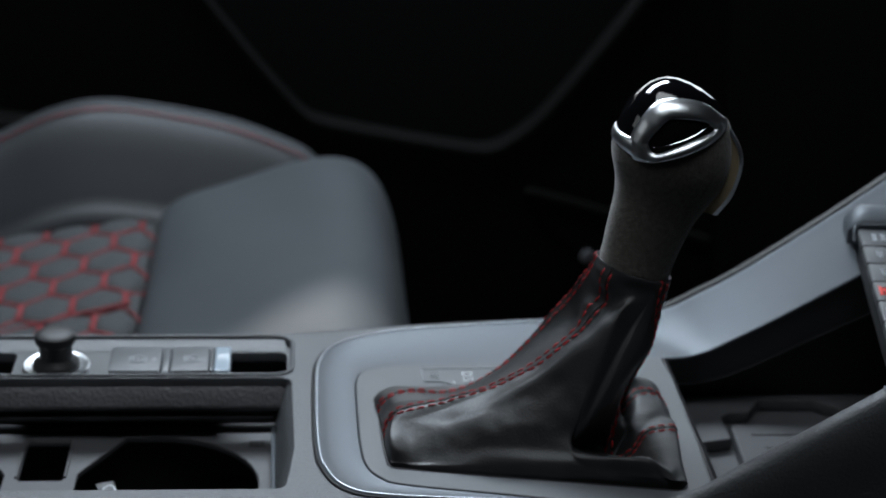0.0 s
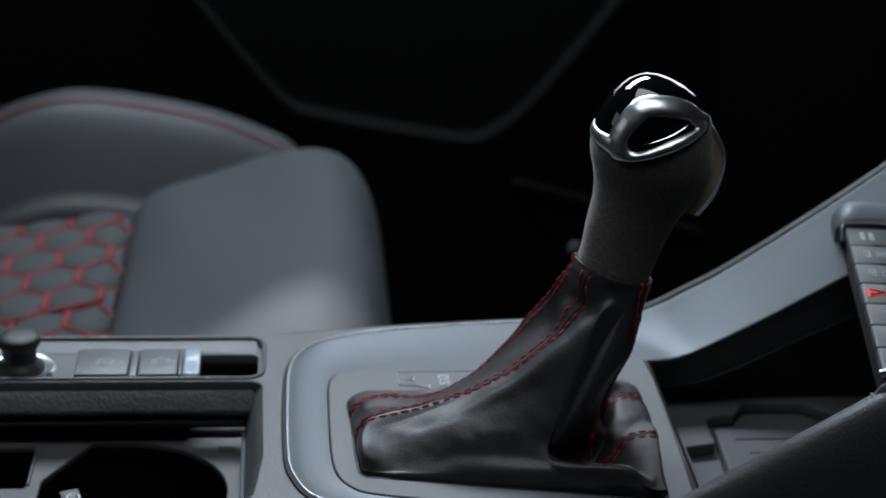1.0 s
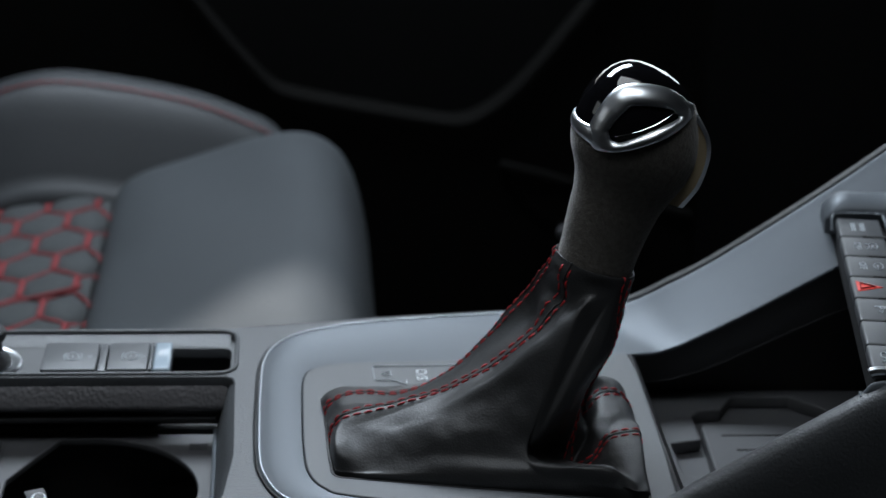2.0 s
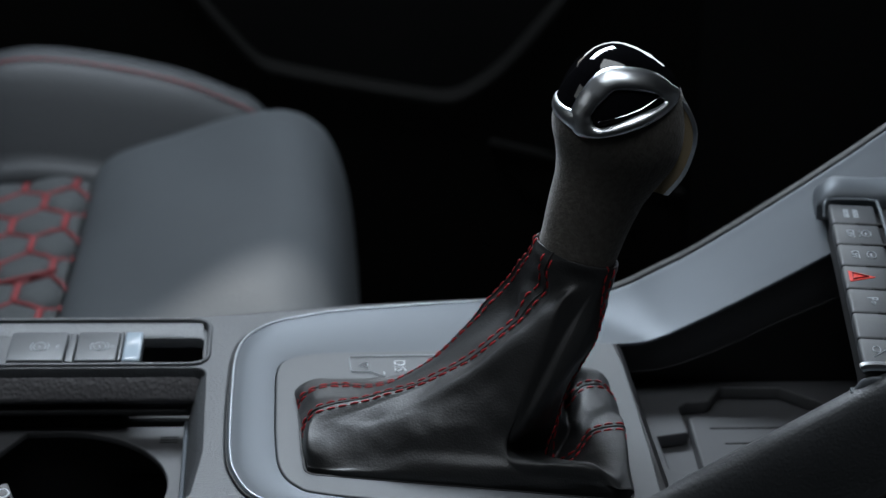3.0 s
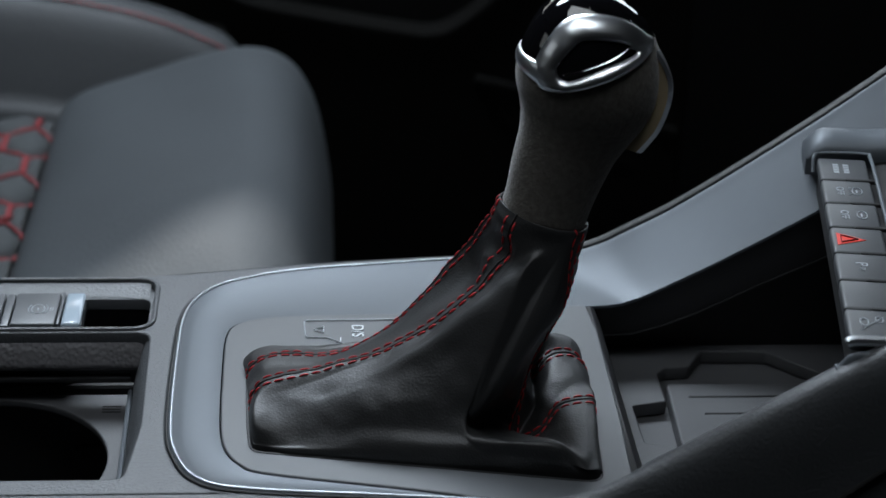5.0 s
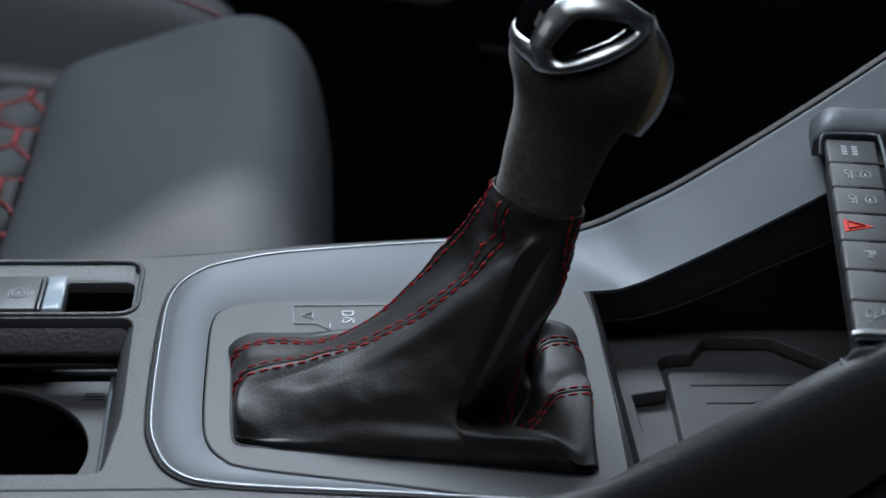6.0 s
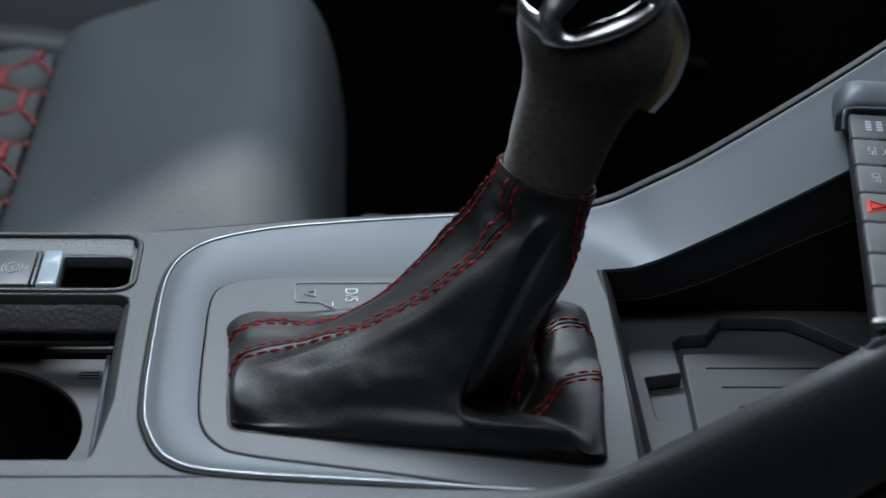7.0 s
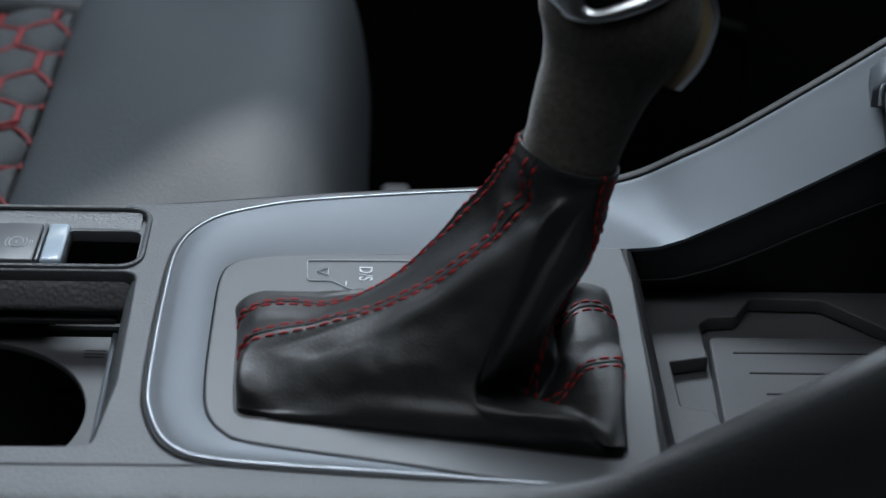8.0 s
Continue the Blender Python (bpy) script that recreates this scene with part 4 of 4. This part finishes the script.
# ---- switch panel under the dash ----
def switch_panel():
    p = thing("button_bank", "row of grey dashboard buttons between chrome end caps", "button panel")
    org = Vector((0.1645, 0.1005, 0.0630))
    along = Vector((-0.1705, -0.985, 0.0))
    across = Vector((0.985, -0.1705, 0.02)).normalized()
    up = across.cross(along)
    if up.z < 0:
        up = -up
    basis = Matrix.Identity(4)
    for i, v in enumerate((across, -along, up)):
        for r in range(3):
            basis[r][i] = v[r]

    def place(a, b, z=0.0, rz=0):
        return Matrix.Translation(org + across * a + along * b + up * z) @ basis @ pose(0, 0, 0, 0, 0, rz)
    pitch, wid = 0.0224, 0.0195
    part("bed", box(0.034, 7 * pitch + 0.012, 0.016, 0.004, 3, place(0.0185, 3.5 * pitch, -0.0205)), BLACK, p)
    glyph = {0: "bars", 1: "OFF", 2: "OFF", 3: "warn", 4: "P", 5: "", 6: "hill"}
    for i in range(7):
        b = (i + 0.5) * pitch
        key = part("button", box(wid, pitch - 0.0007, 0.005, 0.0012, 3, place(0.0098, b, -0.0046)), KEYCAP, p)
        part("separator", box(0.0120, 0.0016, 0.0016, 0.0003, 1, place(0.0158, (i + 1) * pitch, -0.0008)), BLACK, key)
        g = glyph[i]
        if g == "warn":
            pts = [place(0.0065 + dx, b + dy, 0.0006).translation for dx, dy in ((-0.0045, 0.0052), (-0.0045, -0.0052), (0.0062, 0))]
            bm = bmesh.new()
            lo, hi = [bm.verts.new(v - up * 0.0003) for v in pts], [bm.verts.new(v) for v in pts]
            bm.faces.new(hi)
            for k in range(3):
                bm.faces.new((lo[k], lo[(k + 1) % 3], hi[(k + 1) % 3], hi[k]))
            part("warning_triangle", bm, REDP, key, "red warning triangle", smooth=0)
            ins = [place(0.0060 + dx, b + dy, 0.0008).translation for dx, dy in ((-0.0025, 0.0030), (-0.0025, -0.0030), (0.0036, 0))]
            part("triangle_line", tube(ins, 0.0003, 5, True), REDPIPE, key)
        elif g == "OFF":
            part("letters", lettering("OFF", 0.0044, place(0.0066, b, 0.0005, -90)), PALE, key, "pale printed OFF")
            ring = [place(0.0132 + 0.0019 * math.cos(a), b + 0.0034 * math.sin(a), 0.0006).translation for a in np.linspace(0, math.tau, 20)[:-1]]
            part("symbol", tube(ring, 0.00022, 5, True), PALE, key)
            part("symbol_mark", box(0.0006, 0.0026, 0.0002, 0, 1, place(0.0130, b, 0.0004)), PALE, key)
            if i == 1:
                for s in (-1, 1):
                    wav = [place(0.0104 + 0.0004 * math.sin(q * 2.2), b + s * 0.0025 + (q - 2.5) * 0.0003, 0.0006).translation for q in range(6)]
                    part("symbol_wave", tube(wav, 0.0002, 5), PALE, key)
        elif g == "P":
            part("letters", lettering("P", 0.0062, place(0.0090, b - 0.0016, 0.0005, -90)), PALE, key, "pale printed P")
            for s in range(3):
                arc = [place(0.0078 + (0.0008 + 0.0007 * s) * math.cos(a), b + 0.0022 + (0.0008 + 0.0007 * s) * math.sin(a), 0.0006).translation for a in np.linspace(-0.8, 0.8, 6)]
                part("symbol_arc", tube(arc, 0.00018, 5), PALE, key)
        elif g == "bars":
            for s in range(2):
                for q in range(4):
                    part("writing_bar", box(0.0022, 0.0015, 0.0002, 0, 1, place(0.0068 + s * 0.0040, b + (q - 1.5) * 0.0024, 0.0004)), PALE, key, "pale unreadable writing")
        elif g == "hill":
            ring = [place(0.0060 + 0.0014 * math.cos(a), b + 0.0026 * math.sin(a) - 0.001, 0.0006).translation for a in np.linspace(0, math.tau, 16)[:-1]]
            part("symbol", tube(ring, 0.00022, 5, True), PALE, key)
            ring = [place(0.0112 + 0.0013 * math.cos(a), b + 0.0022 * math.sin(a) - 0.003, 0.0006).translation for a in np.linspace(0, math.tau, 16)[:-1]]
            part("symbol", tube(ring, 0.00022, 5, True), PALE, key)
            part("symbol_slope", tube([place(0.0046, b + 0.005, 0.0006).translation, place(0.0125, b - 0.005, 0.0006).translation], 0.0002, 5), PALE, key)
    # chrome frame
    frame_line = [place(a, b, z).translation for a, b, z in ((-0.0016, 0.006, -0.004), (-0.0012, 0.001, 0.001), (0.002, -0.0022, 0.0012), (0.010, -0.0028, 0.0014), (0.0195, -0.0022, 0.0016), (0.0213, 0.004, 0.0016), (0.0216, 0.05, 0.0016), (0.0216, 7 * pitch, 0.0016))]
    part("chrome_edge", tube(spline(frame_line, 60), 0.0008, 8), SILVER, p, "thin satin border")
    for b0, b1, dz in ((-0.024, -0.0035, 0.004), (7 * pitch + 0.0006, 7 * pitch + 0.0046, -0.0060)):
        rows = []
        for k in range(17):
            a = lerp(-0.004, 0.055, k / 16)
            e = math.sqrt(max(0, 1 - max(0, (0.004 - a) / 0.0085) ** 2))
            sec = []
            for q in range(15):
                th = lerp(-0.2, math.pi + 0.2, q / 14)
                sec.append(place(a, (b0 + b1) / 2 - (b1 - b0) / 2 * math.cos(th), -0.0045 + dz + 0.0075 * math.sin(th) * e - (1 - e) * 0.004 + 0.10 * max(0, a - 0.02)).translation)
            sec += [place(a, b1, -0.009).translation, place(a, b0, -0.009).translation]
            rows.append(sec)
        bm, vs = grid(rows, close_u=True)
        bm.faces.new(vs[0])
        part("end_cap", bm, SILVER, p, "satin silver rounded end cap", smooth=50)
    end = [place(a, 7 * pitch + 0.0004, z).translation for a, z in ((-0.0005, -0.0012), (0.0008, -0.0004), (0.006, 0.0), (0.03, 0.0))]
    part("chrome_end", tube(spline(end, 24), 0.0018, 8), CHROME, p, "bright chrome end bar")
    part("carrier", box(0.06, 7 * pitch + 0.02, 0.05, 0.004, 2, place(0.052, 3.5 * pitch, -0.052)), BLACK, p)


switch_panel()


def dashboard():
    d = thing("dashboard", "black dashboard above the button row", "dashboard", kind="structure")
    part("lower_dash", box(0.25, 0.36, 0.10, 0.015, 4, pose(0.36, -0.07, 0.062)), DARK, d)


dashboard()
